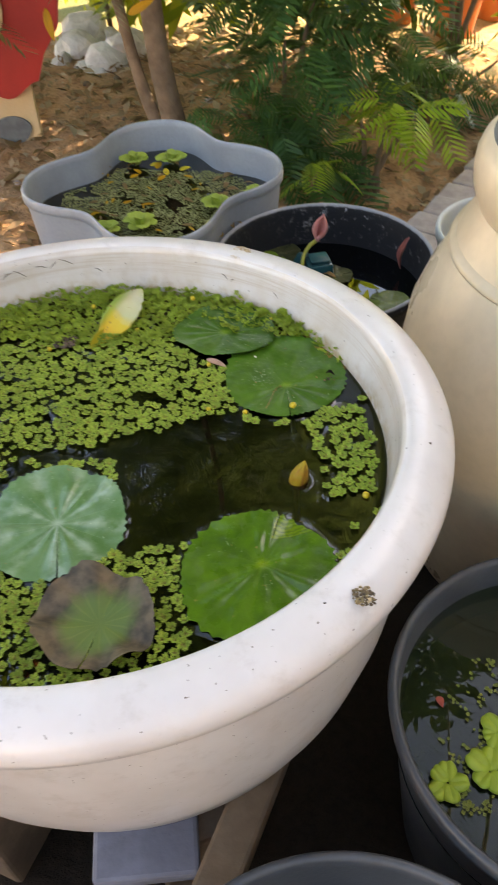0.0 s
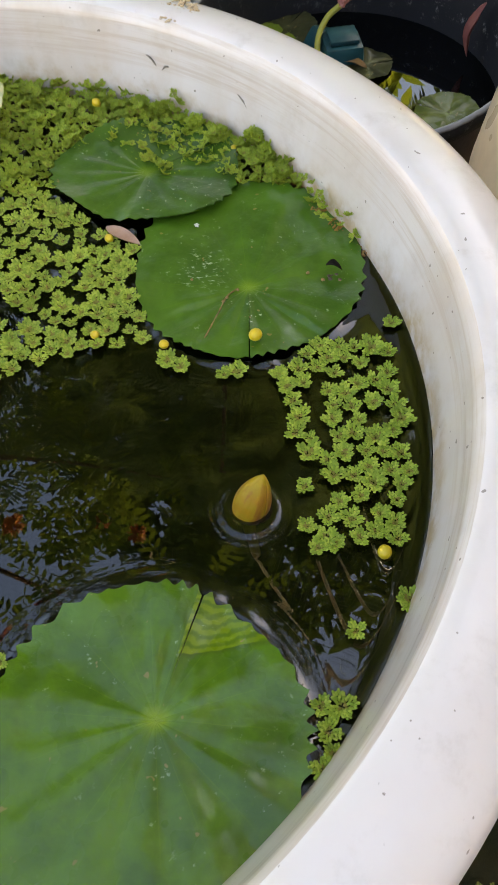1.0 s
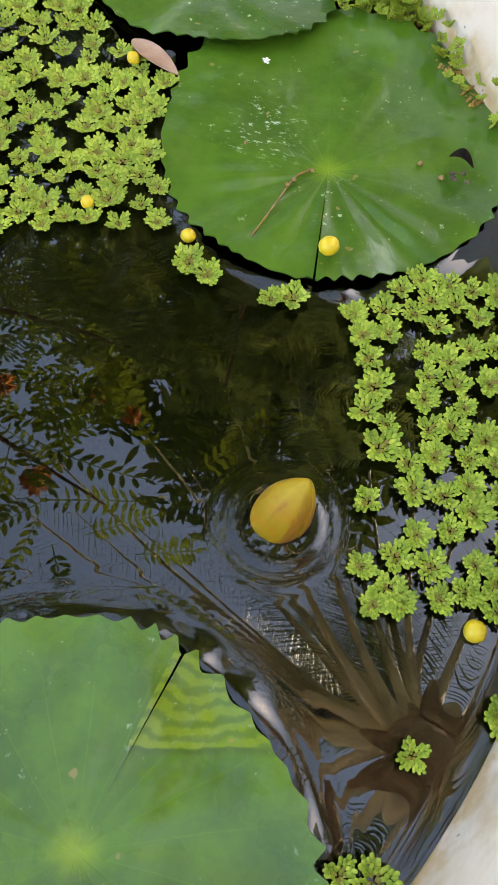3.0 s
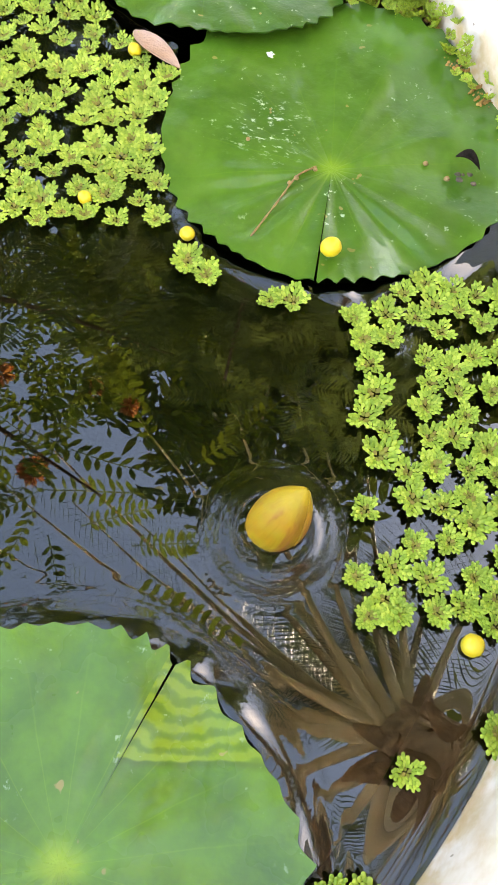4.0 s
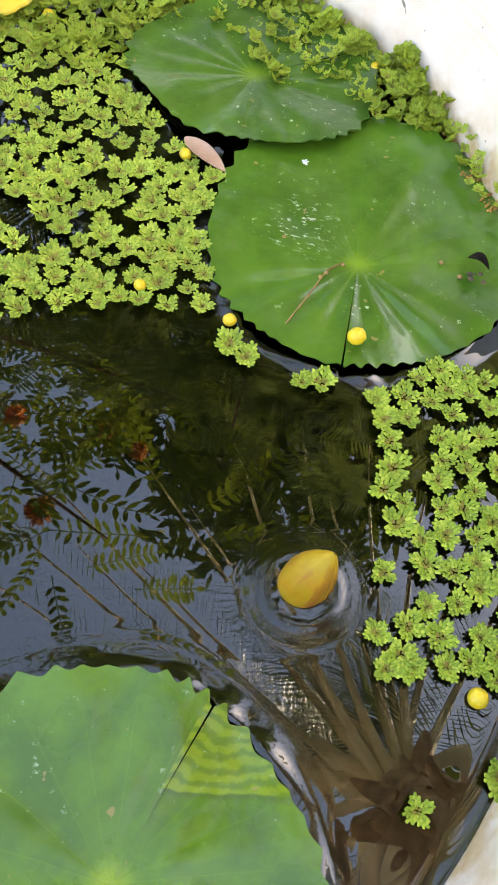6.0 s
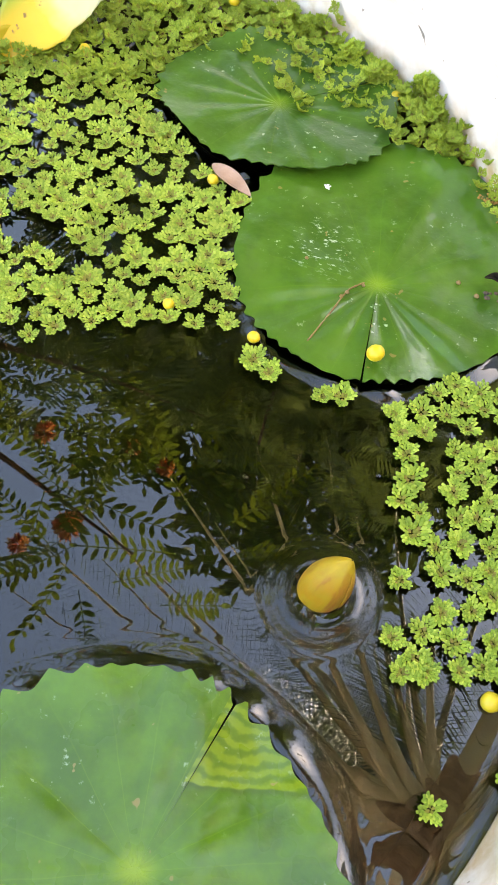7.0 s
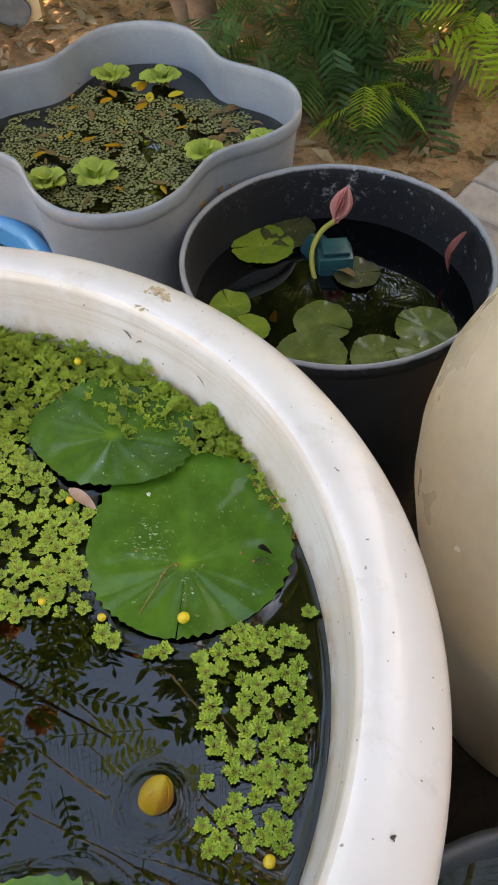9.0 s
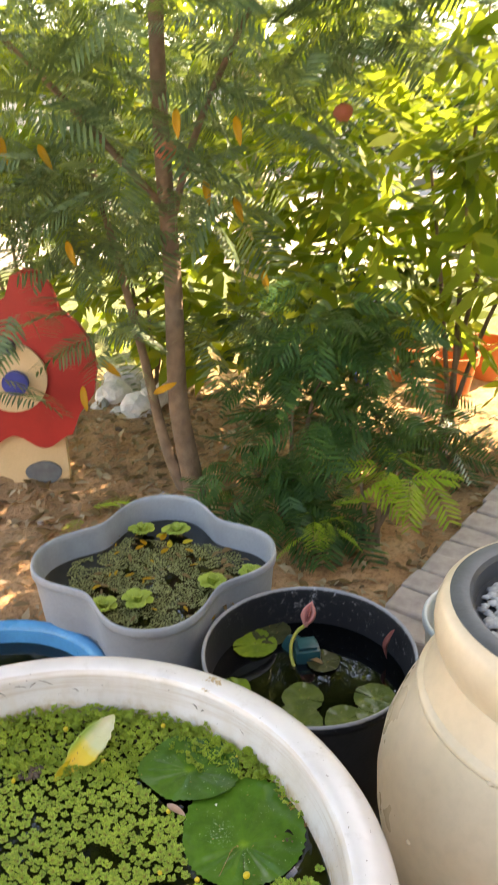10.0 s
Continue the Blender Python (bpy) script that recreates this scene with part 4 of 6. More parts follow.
def dying_leaf_material():
    n = Nodes("yellowing_leaf")
    xyz = n.add("ShaderNodeSeparateXYZ", Vector=n.coord.outputs["Object"])
    t = n.math("ADD", xyz.outputs[0], n.math("MULTIPLY", n.noise(40.0, 3.0), 0.03))
    col = n.ramp(n.grey(t, 0.0, 0.125), [(0.05, (0.62, 0.36, 0.01)), (0.30, (0.60, 0.44, 0.03)), (0.46, (0.46, 0.48, 0.26)), (0.80, (0.52, 0.51, 0.34)), (1.0, (0.45, 0.50, 0.15))])
    side = n.grey(xyz.outputs[1], 0.004, 0.016)
    col = n.mix(side, col, (0.24, 0.36, 0.05))
    col = n.mix(n.grey(n.noise(160.0, 2.0), 0.68, 0.74), col, (0.22, 0.13, 0.03))
    return n.done(Base_Color=col, Roughness=0.45, Normal=n.bump(n.noise(60.0, 4.0), 0.4, 0.002))


old = thing("dying_lily_leaf", "yellow and white dying lily leaf folded up above the water", "leaf", (0, 0, 0))
old.matrix_world = pose(-0.021, 0.190, WATER_Z + 0.006, 38, -14, 59)
part("blade", ragged(blade(0.086, 0.035, 0.18, 0.10, 28, 12), 0.0022), dying_leaf_material(), old)
part("folded_base", ragged(blade(0.034, 0.024, 0.15, 0.04, 16, 8), 0.0016), YELLOW_LEAF, old, "deep yellow folded base", at=pose(0.016, -0.002, -0.001, -30, 6, 172))


def brown_leaf_material():
    n = Nodes("rotting_leaf")
    xyz = n.add("ShaderNodeSeparateXYZ", Vector=n.coord.outputs["Object"])
    rad = n.math("POWER", n.math("ADD", n.math("MULTIPLY", xyz.outputs[0], xyz.outputs[0]), n.math("MULTIPLY", xyz.outputs[1], xyz.outputs[1])), 0.5)
    edge = n.grey(n.math("ADD", rad, n.math("MULTIPLY", n.noise(45.0, 3.0), 0.03)), 0.036, 0.056)
    brown = n.mix(n.grey(n.noise(60.0, 5.0), 0.35, 0.7), (0.145, 0.10, 0.055), (0.036, 0.024, 0.012))
    col = n.mix(edge, n.mix(n.grey(n.math("ABSOLUTE", n.math("SINE", n.math("ADD", n.math("MULTIPLY", n.math("ARCTAN2", xyz.outputs[1], xyz.outputs[0]), 8.0), n.math("MULTIPLY", n.noise(30.0, 2.0), 3.0)))), 0.0, 0.5), (0.115, 0.165, 0.03), (0.085, 0.140, 0.022)), brown)
    return n.done(Base_Color=col, Roughness=0.6, Normal=n.bump(n.noise(70.0, 4.0), 0.5, 0.003))


pad("lily_pad", (0.045, -0.203, WATER_Z + 0.002), 0.048, -100, brown_leaf_material(), "rotting brown lily pad still green in the middle", (-0.003, 0.0), lift=0.006, wave=0.006, seed=17, squash=1.1, sx_dir=60, gap=2.0, teeth=20, cup=0.010)


def crumbs(name, at, count, spread_r, size, material, label, seed=1, tall=0.4):
    """A small heap of crumbs or dried mud."""
    rnd = random.Random(seed)
    bm = bmesh.new()
    for _ in range(count):
        made = bmesh.ops.create_icosphere(bm, subdivisions=1, radius=size * rnd.uniform(0.5, 1.4))["verts"]
        a, d = rnd.uniform(0, 6.28), spread_r * math.sqrt(rnd.random())
        for v in made:
            v.co = Vector((v.co.x * rnd.uniform(0.8, 1.5), v.co.y, max(v.co.z * tall, -0.0002))) + Vector((d * math.cos(a), d * math.sin(a), size * 0.2))
    ob = part(name, bm, material, at=pose(*at))
    return tagged(ob, label, "debris", kind="stuff" if count > 8 else "")


MUD = plain("dried_mud", (0.56, 0.44, 0.29), (0.44, 0.32, 0.19), 150.0, 0.9, 0.5, 500.0)
BLACK_CRUMB = plain("black_crumb", (0.010, 0.008, 0.006), (0.03, 0.02, 0.014), 300.0, 0.95, 0.6, 700.0, spec=0.1)
DROPPING = plain("dropping", (0.30, 0.22, 0.11), (0.13, 0.085, 0.045), 260.0, 0.9, 0.5, 600.0)
DARK_CRUMB = plain("dark_crumb", (0.05, 0.035, 0.025), (0.12, 0.08, 0.05), 150.0, 0.9, 0.5, 500.0)
crumbs("mud_crumbs", (0.144, 0.283, 0.6142), 120, 0.014, 0.0012, MUD, "tan crumbs of dried mud on the white rim", 2)
crumbs("brown_droppings", (0.259, -0.214, 0.6142), 90, 0.0088, 0.0012, DROPPING, "brown and tan crumbs stuck on the white rim", 3, tall=0.7)
crumbs("dark_droppings", (0.261, -0.216, 0.6147), 24, 0.0075, 0.0011, DARK_CRUMB, "dark crumbs among the droppings on the rim", 4, tall=0.9)
crumbs("pale_droppings", (0.2625, -0.2165, 0.6146), 5, 0.0035, 0.0011, CREAM_PAINT, "pale crumbs among the droppings on the rim", 5, tall=0.9)
for i, (x, y) in enumerate([(0.230, -0.221), (0.132, -0.297), (-0.02, -0.312), (0.327, 0.047), (0.332, -0.05)]):
    crumbs("dark_speck", (x, y, 0.6143), 3, 0.0012, 0.0008, DARK_CRUMB, "tiny dark speck of dirt on the rim", 10 + i)
crumbs("dead_bit", (0.252, 0.114, WATER_Z + 0.0052), 5, 0.005, 0.0011, DARK_CRUMB, "shrivelled dark scrap lying on a lily pad", 30)
scrap = part("dead_leaf_scrap", ragged(blade(0.0105, 0.0034, 0.9, 0.3, 10, 6), 0.0008), BLACK_CRUMB, at=pose(0.2455, 0.1225, WATER_Z + 0.0050, 15, 0, -24))
tagged(scrap, "curled dark leaf scrap lying on a lily pad", "leaf scrap")
RUST = plain("rust_crust", (0.46, 0.24, 0.06), (0.30, 0.15, 0.04), 200.0, 0.9, 0.5, 600.0)
for i, a in enumerate((28, 33, 37, 41, 45, 49)):
    crumbs("tide_crust", (0.3005 * math.cos(radians(a)), 0.3005 * SY * math.sin(radians(a)) + POT_Y, WATER_Z + 0.0015), 60, 0.0065, 0.00055, RUST, "rusty crust of dried algae at the water line", 80 + i, tall=2.5)
crumbs("dark_debris", (-0.064, 0.184, WATER_Z + 0.005), 46, 0.014, 0.0022, DARK_CRUMB, "black rotten leaf bits tangled in the water fern", 33, tall=0.8)
crumbs("white_dropping", (0.165, 0.152, WATER_Z + 0.0055), 6, 0.002, 0.0008, WHITE_ROCK, "small white dropping on a lily pad", 31)

SMUDGE = plain("grey_smudge", (0.16, 0.14, 0.12), (0.28, 0.25, 0.22), 200.0, 0.8, 0.2, 600.0)
for i, (a, z, length, tilt) in enumerate([(122, 0.596, 0.020, 25), (118, 0.598, 0.012, -30), (115, 0.597, 0.014, 60), (110, 0.600, 0.016, 15), (107, 0.600, 0.010, -50), (104, 0.602, 0.018, 35), (126, 0.594, 0.012, 70), (66, 0.588, 0.007, 60), (64, 0.585, 0.006, -40), (97, 0.586, 0.008, 40), (52, 0.582, 0.010, 65)]):
    r = 0.3072
    base = pose(r * math.cos(radians(a)), r * SY * math.sin(radians(a)) + POT_Y, z, 0, 0, a + 90)
    line = curve_points([(-length / 2, 0, -length / 2 * math.sin(radians(tilt))), (0, -0.0004, 0.001), (length / 2, 0, length / 2 * math.sin(radians(tilt)))], 8)
    ob = part("dirt_mark", tube(line, [0.0002, 0.0005, 0.0007, 0.0005, 0.0008, 0.0005, 0.0004, 0.0002], 5), SMUDGE, at=base)
    tagged(ob, "dried dark smear on the inner wall of the pot", "dirt mark", "dirt marks in the pot")


# ---- the other tubs ----
def tub(name, label, category, at, r_top, r_base, height, material, water_z, water_mat, rim=0.006, thick=0.004, n=80, silt_mat=SILT, inner_mat=None, shape=None, round_rim=False, worn=None):
    """A tapering tub with a thickened rim, standing on the ground, filled with water."""
    ob = thing(name, label, category, at)
    slope = (r_top - r_base) / height
    outer = [(0.012, 0.0), (r_base - 0.008, 0.0), (r_base, 0.008), (r_base + slope * height * 0.5, height * 0.5), (r_top - thick * 0.4, height - 0.022)]
    part("body", lathe(outer, n, shape=shape), material, ob)
    inner = [(r_top - thick * 1.6, height - 0.012), (r_base + slope * height * 0.5 - thick, height * 0.5), (r_base - thick, 0.02), (0.012, 0.014)]
    part("inner_wall", lathe(inner, n, shape=shape), inner_mat or material, ob)
    lip = [(r_top - thick * 0.4, height - 0.022), (r_top + rim * 0.8, height - 0.020), (r_top + rim, height - 0.012), (r_top + rim * 0.8, height - 0.004), (r_top + rim * 0.2, height), (r_top - thick * 0.7, height - 0.001), (r_top - thick * 1.3, height - 0.005), (r_top - thick * 1.6, height - 0.012)]
    part("rim", lathe(lip, n, shape=shape), worn or material, ob)
    k = r_base + slope * (water_z - at[2]) - thick * 0.6
    bottom = part("tub_silt", disc(k - 0.002, 48, 4, shape=shape), silt_mat, at=pose(at[0], at[1], water_z - 0.05))
    tagged(bottom, "dark sediment in the " + category, "silt", kind="structure")
    surface = part("tub_water", disc(k, 64, 5, shape=shape), water_mat, at=pose(at[0], at[1], water_z))
    tagged(surface, "still dark water in the " + category, "water", kind="structure")
    return ob


def worn_black():
    n = Nodes("worn_black_rim")
    xyz = n.add("ShaderNodeSeparateXYZ", Vector=n.coord.outputs["Object"])
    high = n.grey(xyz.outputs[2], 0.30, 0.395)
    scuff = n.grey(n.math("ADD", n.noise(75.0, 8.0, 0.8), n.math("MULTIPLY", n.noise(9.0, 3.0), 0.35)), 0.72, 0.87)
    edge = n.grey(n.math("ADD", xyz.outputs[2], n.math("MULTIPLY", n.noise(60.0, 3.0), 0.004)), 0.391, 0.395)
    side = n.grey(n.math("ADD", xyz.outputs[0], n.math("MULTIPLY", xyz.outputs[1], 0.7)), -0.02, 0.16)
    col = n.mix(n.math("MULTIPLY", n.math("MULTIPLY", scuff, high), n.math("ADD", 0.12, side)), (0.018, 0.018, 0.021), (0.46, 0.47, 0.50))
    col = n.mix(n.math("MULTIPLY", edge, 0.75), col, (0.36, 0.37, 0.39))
    return n.done(Base_Color=col, Roughness=0.6, Specular_IOR_Level=0.2, Normal=n.bump(n.noise(80.0, 4.0), 0.3, 0.002))


def clover(a, z):
    """Four round lobes with soft notches between them."""
    return (1.0 - 0.06 * max(0.0, math.cos(a)) ** 2) * (1.0 - 0.27 * abs(math.sin(2 * (a - radians(8)))) ** 2.6)


WORN = worn_black()
CLOVER_AT = (-0.046, 0.856)
tub("clover_tub", "grey plastic clover-shaped tub full of floating plants", "tub", (*CLOVER_AT, 0.0), 0.255, 0.215, 0.448, GREY_PLASTIC, 0.385, WATER_BROWN, n=160, silt_mat=SILT_BROWN, shape=clover, rim=0.004)
BUCKET_AT = (0.267, 0.636)
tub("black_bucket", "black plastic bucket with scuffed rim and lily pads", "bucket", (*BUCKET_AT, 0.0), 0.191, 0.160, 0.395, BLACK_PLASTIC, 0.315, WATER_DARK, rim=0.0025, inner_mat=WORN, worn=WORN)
tub("blue_basin", "bright blue plastic basin holding water plants", "basin", (-0.312, 0.535, 0.0), 0.228, 0.18, 0.335, DARK_GREY, 0.295, WATER_BROWN, rim=0.010, thick=0.010, worn=BLUE_PLASTIC, inner_mat=BLUE_PLASTIC)
tub("dark_tub", "dark grey plastic tub with greyish water and small floating plants", "tub", (0.512, -0.160, 0.0), 0.197, 0.155, 0.335, DARK_GREY, 0.292, WATER_GREY)
tub("grey_basin", "shallow grey plastic basin with still water", "basin", (0.255, -0.522, 0.0), 0.215, 0.17, 0.33, DARK_GREY, 0.27, WATER_GREY)
tub("white_bucket", "pale grey-white plastic bucket behind the cream jar", "bucket", (0.625, 0.800, 0.0), 0.130, 0.105, 0.352, PALE_PLASTIC, 0.25, WATER_DARK, rim=0.005)
tub("white_basin", "white plastic basin under the stand", "basin", (-0.155, -0.555, 0.0), 0.150, 0.12, 0.20, PALE_PLASTIC, 0.15, WATER_GREY)


def jar():
    ob = thing("water_jar", "tall cream glazed jar with a thick dark mouth ring", "jar", (0.603, 0.317, 0.0))
    body = [(0.012, 0.0), (0.165, 0.0), (0.174, 0.012), (0.187, 0.10), (0.198, 0.20), (0.211, 0.27), (0.2255, 0.33), (0.2365, 0.39), (0.2385, 0.435), (0.2325, 0.487), (0.2145, 0.540), (0.195, 0.580), (0.1819, 0.610), (0.1715, 0.632), (0.1665, 0.646)]
    part("body", lathe(body, 128), CREAM, ob)
    ring = [(0.190, 0.5865), (0.1945, 0.5870), (0.1955, 0.5905), (0.1925, 0.596), (0.184, 0.602)]
    part("shoulder_band", lathe(ring, 128), CREAM, ob)
    for i in range(3):
        part("glaze_drip", rock(0.004 + 0.001 * (i % 2), 70 + i, 0.8), CREAM, ob, at=pose(0.1945 * math.cos(radians(228 + 5 * i)), 0.1945 * math.sin(radians(228 + 5 * i)), 0.586 - 0.002 * i))
    part("glaze_bead", rock(0.004, 75, 0.8), CREAM, ob, at=pose(-0.2085, -0.1125, 0.446))
    collar = [(0.1660, 0.645), (0.1715, 0.655), (0.1775, 0.672), (0.1795, 0.690), (0.1785, 0.705), (0.1745, 0.717), (0.1685, 0.7255), (0.163, 0.728)]
    part("collar", lathe(collar, 128), CREAM, ob)
    mouth = [(0.163, 0.728), (0.150, 0.7305), (0.1395, 0.729), (0.1345, 0.724), (0.132, 0.70)]
    part("mouth_ring", lathe(mouth, 128), DARK_GREY, ob, "dark grey mouth ring", crisp=25)
    part("neck_lining", lathe([(0.132, 0.70), (0.129, 0.693), (0.012, 0.692)], 64), DARK_GREY, ob)
    return ob


jar()
GRAVEL = plain("white_gravel", (0.55, 0.55, 0.54), (0.25, 0.25, 0.26), 60.0, 0.8, 0.4)
crumbs("jar_gravel", (0.603, 0.317, 0.697), 900, 0.122, 0.0055, GRAVEL, "white and grey gravel filling the mouth of the jar", 50, tall=0.9)


def stand():
    """Planks and blocks that carry the white pot."""
    ob = thing("pot_stand", "low stand of concrete blocks and a pale plank under the pot", "stand", (0, 0, 0))
    for x, y, rz in ((0.06, -0.16, 24), (-0.16, -0.14, -20), (0.13, 0.15, -10), (-0.14, 0.16, 12)):
        part("block", block((0.10, 0.20, 0.176), 0.006, 3, 0.002), WOOD, ob, smooth=False, at=pose(x, y, 0.0, 0, 0, rz))
    part("plank", block((0.118, 0.15, 0.025), 0.005, 5, 0.002), CONCRETE, ob, "pale grey-blue plank", smooth=False, at=pose(0.038, -0.222, 0.178, 0, 0, 8))
    part("plank", block((0.046, 0.42, 0.03), 0.005, 6, 0.002), WOOD, ob, "weathered grey plank", smooth=False, at=pose(0.184, -0.145, 0.1785, 0, 0, -21))
    part("plank", block((0.40, 0.10, 0.03), 0.005, 7, 0.002), WOOD, ob, smooth=False, at=pose(0.0, 0.16, 0.180, 0, 0, 3))
    return ob


stand()

# pads in the black bucket
B = 0.315
for i, (x, y, r, sinus, m, lift, label) in enumerate([
        (0.257, 0.592, 0.040, -20, PAD_OLIVE, 0.004, "olive green lily pad with brown specks"),
        (0.160, 0.735, 0.046, 200, PAD_LIME, 0.004, "yellow-green lily pad in the bucket"),
        (0.192, 0.772, 0.042, 60, PAD_DARK, 0.003, "dark sunken lily pad in the bucket"),
        (0.293, 0.690, 0.034, 10, PAD_DARK, 0.003, "dull brown-green lily pad in the bucket"),
        (0.136, 0.604, 0.029, 120, PAD_LIME, 0.004, "yellow-green lily pad at the bucket wall"),
        (0.168, 0.563, 0.027, 140, PAD_LIME, 0.004, "small yellow-green lily pad at the bucket wall"),
        (0.250, 0.525, 0.046, -150, PAD_OLIVE, 0.006, "olive lily pad with a shining wet patch"),
        (0.330, 0.535, 0.038, 30, PAD_OLIVE, 0.004, "olive green lily pad among others"),
        (0.385, 0.590, 0.041, 160, PAD_OLIVE, 0.004, "olive green lily pad at the bucket wall"),
        (0.372, 0.548, 0.026, 80, PAD_OLIVE, 0.003, "small olive lily pad in the bucket")]):
    pad("lily_pad", (x, y + 0.004, B + 0.0008 * i), r * 0.93, sinus, m, label, lift=0.6 * lift, seed=40 + i, teeth=24, gap=4.0, group="lily pads in the black bucket")


def pink_bud():
    ob = thing("pink_lily_bud", "pink closed lily flower on a curved yellow-green stalk", "flower", (0.232, 0.700, 0.30))
    STALK = plain("stalk", (0.40, 0.36, 0.05), (0.28, 0.28, 0.04), 40.0, 0.45, 0.1)
    PINK = foliage("pink_petal_live", (0.68, 0.24, 0.22), (0.74, 0.34, 0.30), (0.72, 0.42, 0.28), 0.5, 0.2)
    pts = curve_points([(0.022, -0.040, -0.005), (0.004, -0.012, 0.018), (0.000, 0.010, 0.040), (0.010, 0.026, 0.058), (0.026, 0.036, 0.068)], 18)
    part("stalk", tube(pts, [0.0036] * 18, 10), STALK, ob)
    for i in range(6):
        b = blade(0.050, 0.019, 0.45, 0.13, 10, 6, 0.0008, 1.0)
        part("petal", b, PINK, ob, at=pose(0.026, 0.036, 0.066) @ pose(0, 0, 0, 0, 24, 50) @ pose(0, 0, 0, 0, 0, 60 * i) @ pose(0, 0.0, 0, 90 * 0, -94, 0) @ pose(0, 0, -0.0055))
    return ob


pink_bud()


def pump():
    ob = thing("pond_filter", "small boxy teal plastic pond filter with a side spout", "pond filter", (0.262, 0.712, 0.295))
    part("body", block((0.050, 0.046, 0.046), 0.008, 3, 0.001), TEAL, ob, at=pose(0, 0, 0, 0, 0, 12), crisp=35)
    part("lid", block((0.036, 0.034, 0.006), 0.002, 4), TEAL, ob, at=pose(0, 0, 0.046, 0, 0, 12), crisp=35)
    part("spout", block((0.034, 0.026, 0.034), 0.006, 5, 0.002), TEAL, ob, at=pose(-0.034, 0.024, 0.010, 12, 25, 40), crisp=35)
    return ob


pump()


# plants in the clover tub, the basin and the dark tub
def lettuce(at, r, seed, leaves=9, label="pale green water lettuce rosette floating among weeds", group="water lettuce rosettes", flat=25):
    """A cupped rosette: broad ribbed leaves in two rounds, the inner ones steeper."""
    rnd = random.Random(seed)
    ob = thing("water_lettuce", label, "water lettuce", at, group=group)
    for i in range(leaves):
        inner = i >= leaves - 3
        long = r * (0.62 if inner else rnd.uniform(0.82, 1.0))
        bm = blade(long, long * 0.92, 0.16, 0.12, 10, 10, 0.0012, 0.3)
        for v in bm.verts:
            u = v.co.x / long
            v.co.z += 0.0011 * math.cos(v.co.y / long * 26) * min(1.0, 1.4 * u) + 0.10 * long * u * u
        part("leaf", bm, LETTUCE, ob, at=pose(0, 0, 0.002, 0, 0, (120 if inner else 360 / (leaves - 3)) * i + rnd.uniform(-14, 14)) @ pose(0.003, 0, 0.001 * i, 0, -rnd.uniform(48, 64) if inner else -rnd.uniform(10, flat), 0))
    return ob


C = 0.385
for i, (x, y, r) in enumerate([(-0.071, 0.758, 0.034), (0.067, 0.829, 0.033), (-0.040, 1.030, 0.034), (-0.120, 1.026, 0.034), (-0.135, 0.735, 0.030), (0.144, 0.868, 0.030)]):
    lettuce((x, y, C), r, 60 + i)


def tub_place(cx, cy, test):
    return lambda x, y, rnd: test(x - cx, y - cy) and noise.noise(Vector((x * 22, y * 22, 9))) + 0.5 * noise.noise(Vector((x * 60, y * 60, 1))) < 0.30


def clover_weed(x, y):
    return math.hypot(x, y) < 0.232 * clover(math.atan2(y, x), 0) - 0.006 and math.hypot(x + 0.02, (y + 0.03) * 0.9) < 0.180 + 0.03 * math.sin(3 * math.atan2(y, x)) and x > -0.20


weed = scatter(tub_place(*CLOVER_AT, clover_weed), (-0.3, 0.2, 0.6, 1.1), 0.0041, 90000, 71)
mats = fern_mats(weed, 8, C, 0.46)
tagged(ferns("salvinia_mat", mats, SALVINIA, SALVINIA), "olive floating weed covering the clover tub", "water weed", kind="stuff")


def litter(places, seed, group, label, size=(0.022, 0.05), z=None):
    rnd = random.Random(seed)
    for x, y in places:
        s = rnd.uniform(*size)
        bm = blade(s, s * rnd.uniform(0.25, 0.5), rnd.uniform(-0.25, 0.35), rnd.uniform(-0.05, 0.12), 7, 4)
        ob = part("dry_leaf", bm, rnd.choice((DRY_LEAF, DRY_LEAF, ORANGE_LEAF if z else DRY_LEAF)))
        ob.matrix_world = pose(x, y, (z or soil_height(x, y)) + 0.005, rnd.uniform(-10, 10), rnd.uniform(-8, 8), rnd.uniform(0, 360))
        tagged(ob, label, "leaf", group)


rnd = random.Random(12)
litter([(CLOVER_AT[0] + rnd.uniform(-0.14, 0.17), CLOVER_AT[1] + rnd.uniform(-0.15, 0.18)) for _ in range(44)], 13, "dry leaves in the clover tub", "small dry brown or yellow leaf floating in the tub", (0.012, 0.028), C + 0.001)
for i, (x, y, rz, size) in enumerate([(-0.02, 0.985, 20, 0.05), (-0.07, 0.995, 75, 0.055), (-0.10, 0.975, 140, 0.045), (-0.045, 0.965, 100, 0.05), (-0.12, 0.955, 30, 0.04), (0.01, 0.95, 160, 0.04), (-0.085, 1.01, 10, 0.05), (-0.06, 0.94, 50, 0.045)]):
    ob = part("yellow_leaf", blade(size * 0.5, size * 0.26, 0.06, 0.03, 8, 4), ORANGE_LEAF if i % 3 else YELLOW_LEAF, at=pose(x, y, C + 0.007, 8, -6, rz))
    tagged(ob, "yellow dead leaf floating at the back of the tub", "leaf", "yellow leaves in the clover tub")
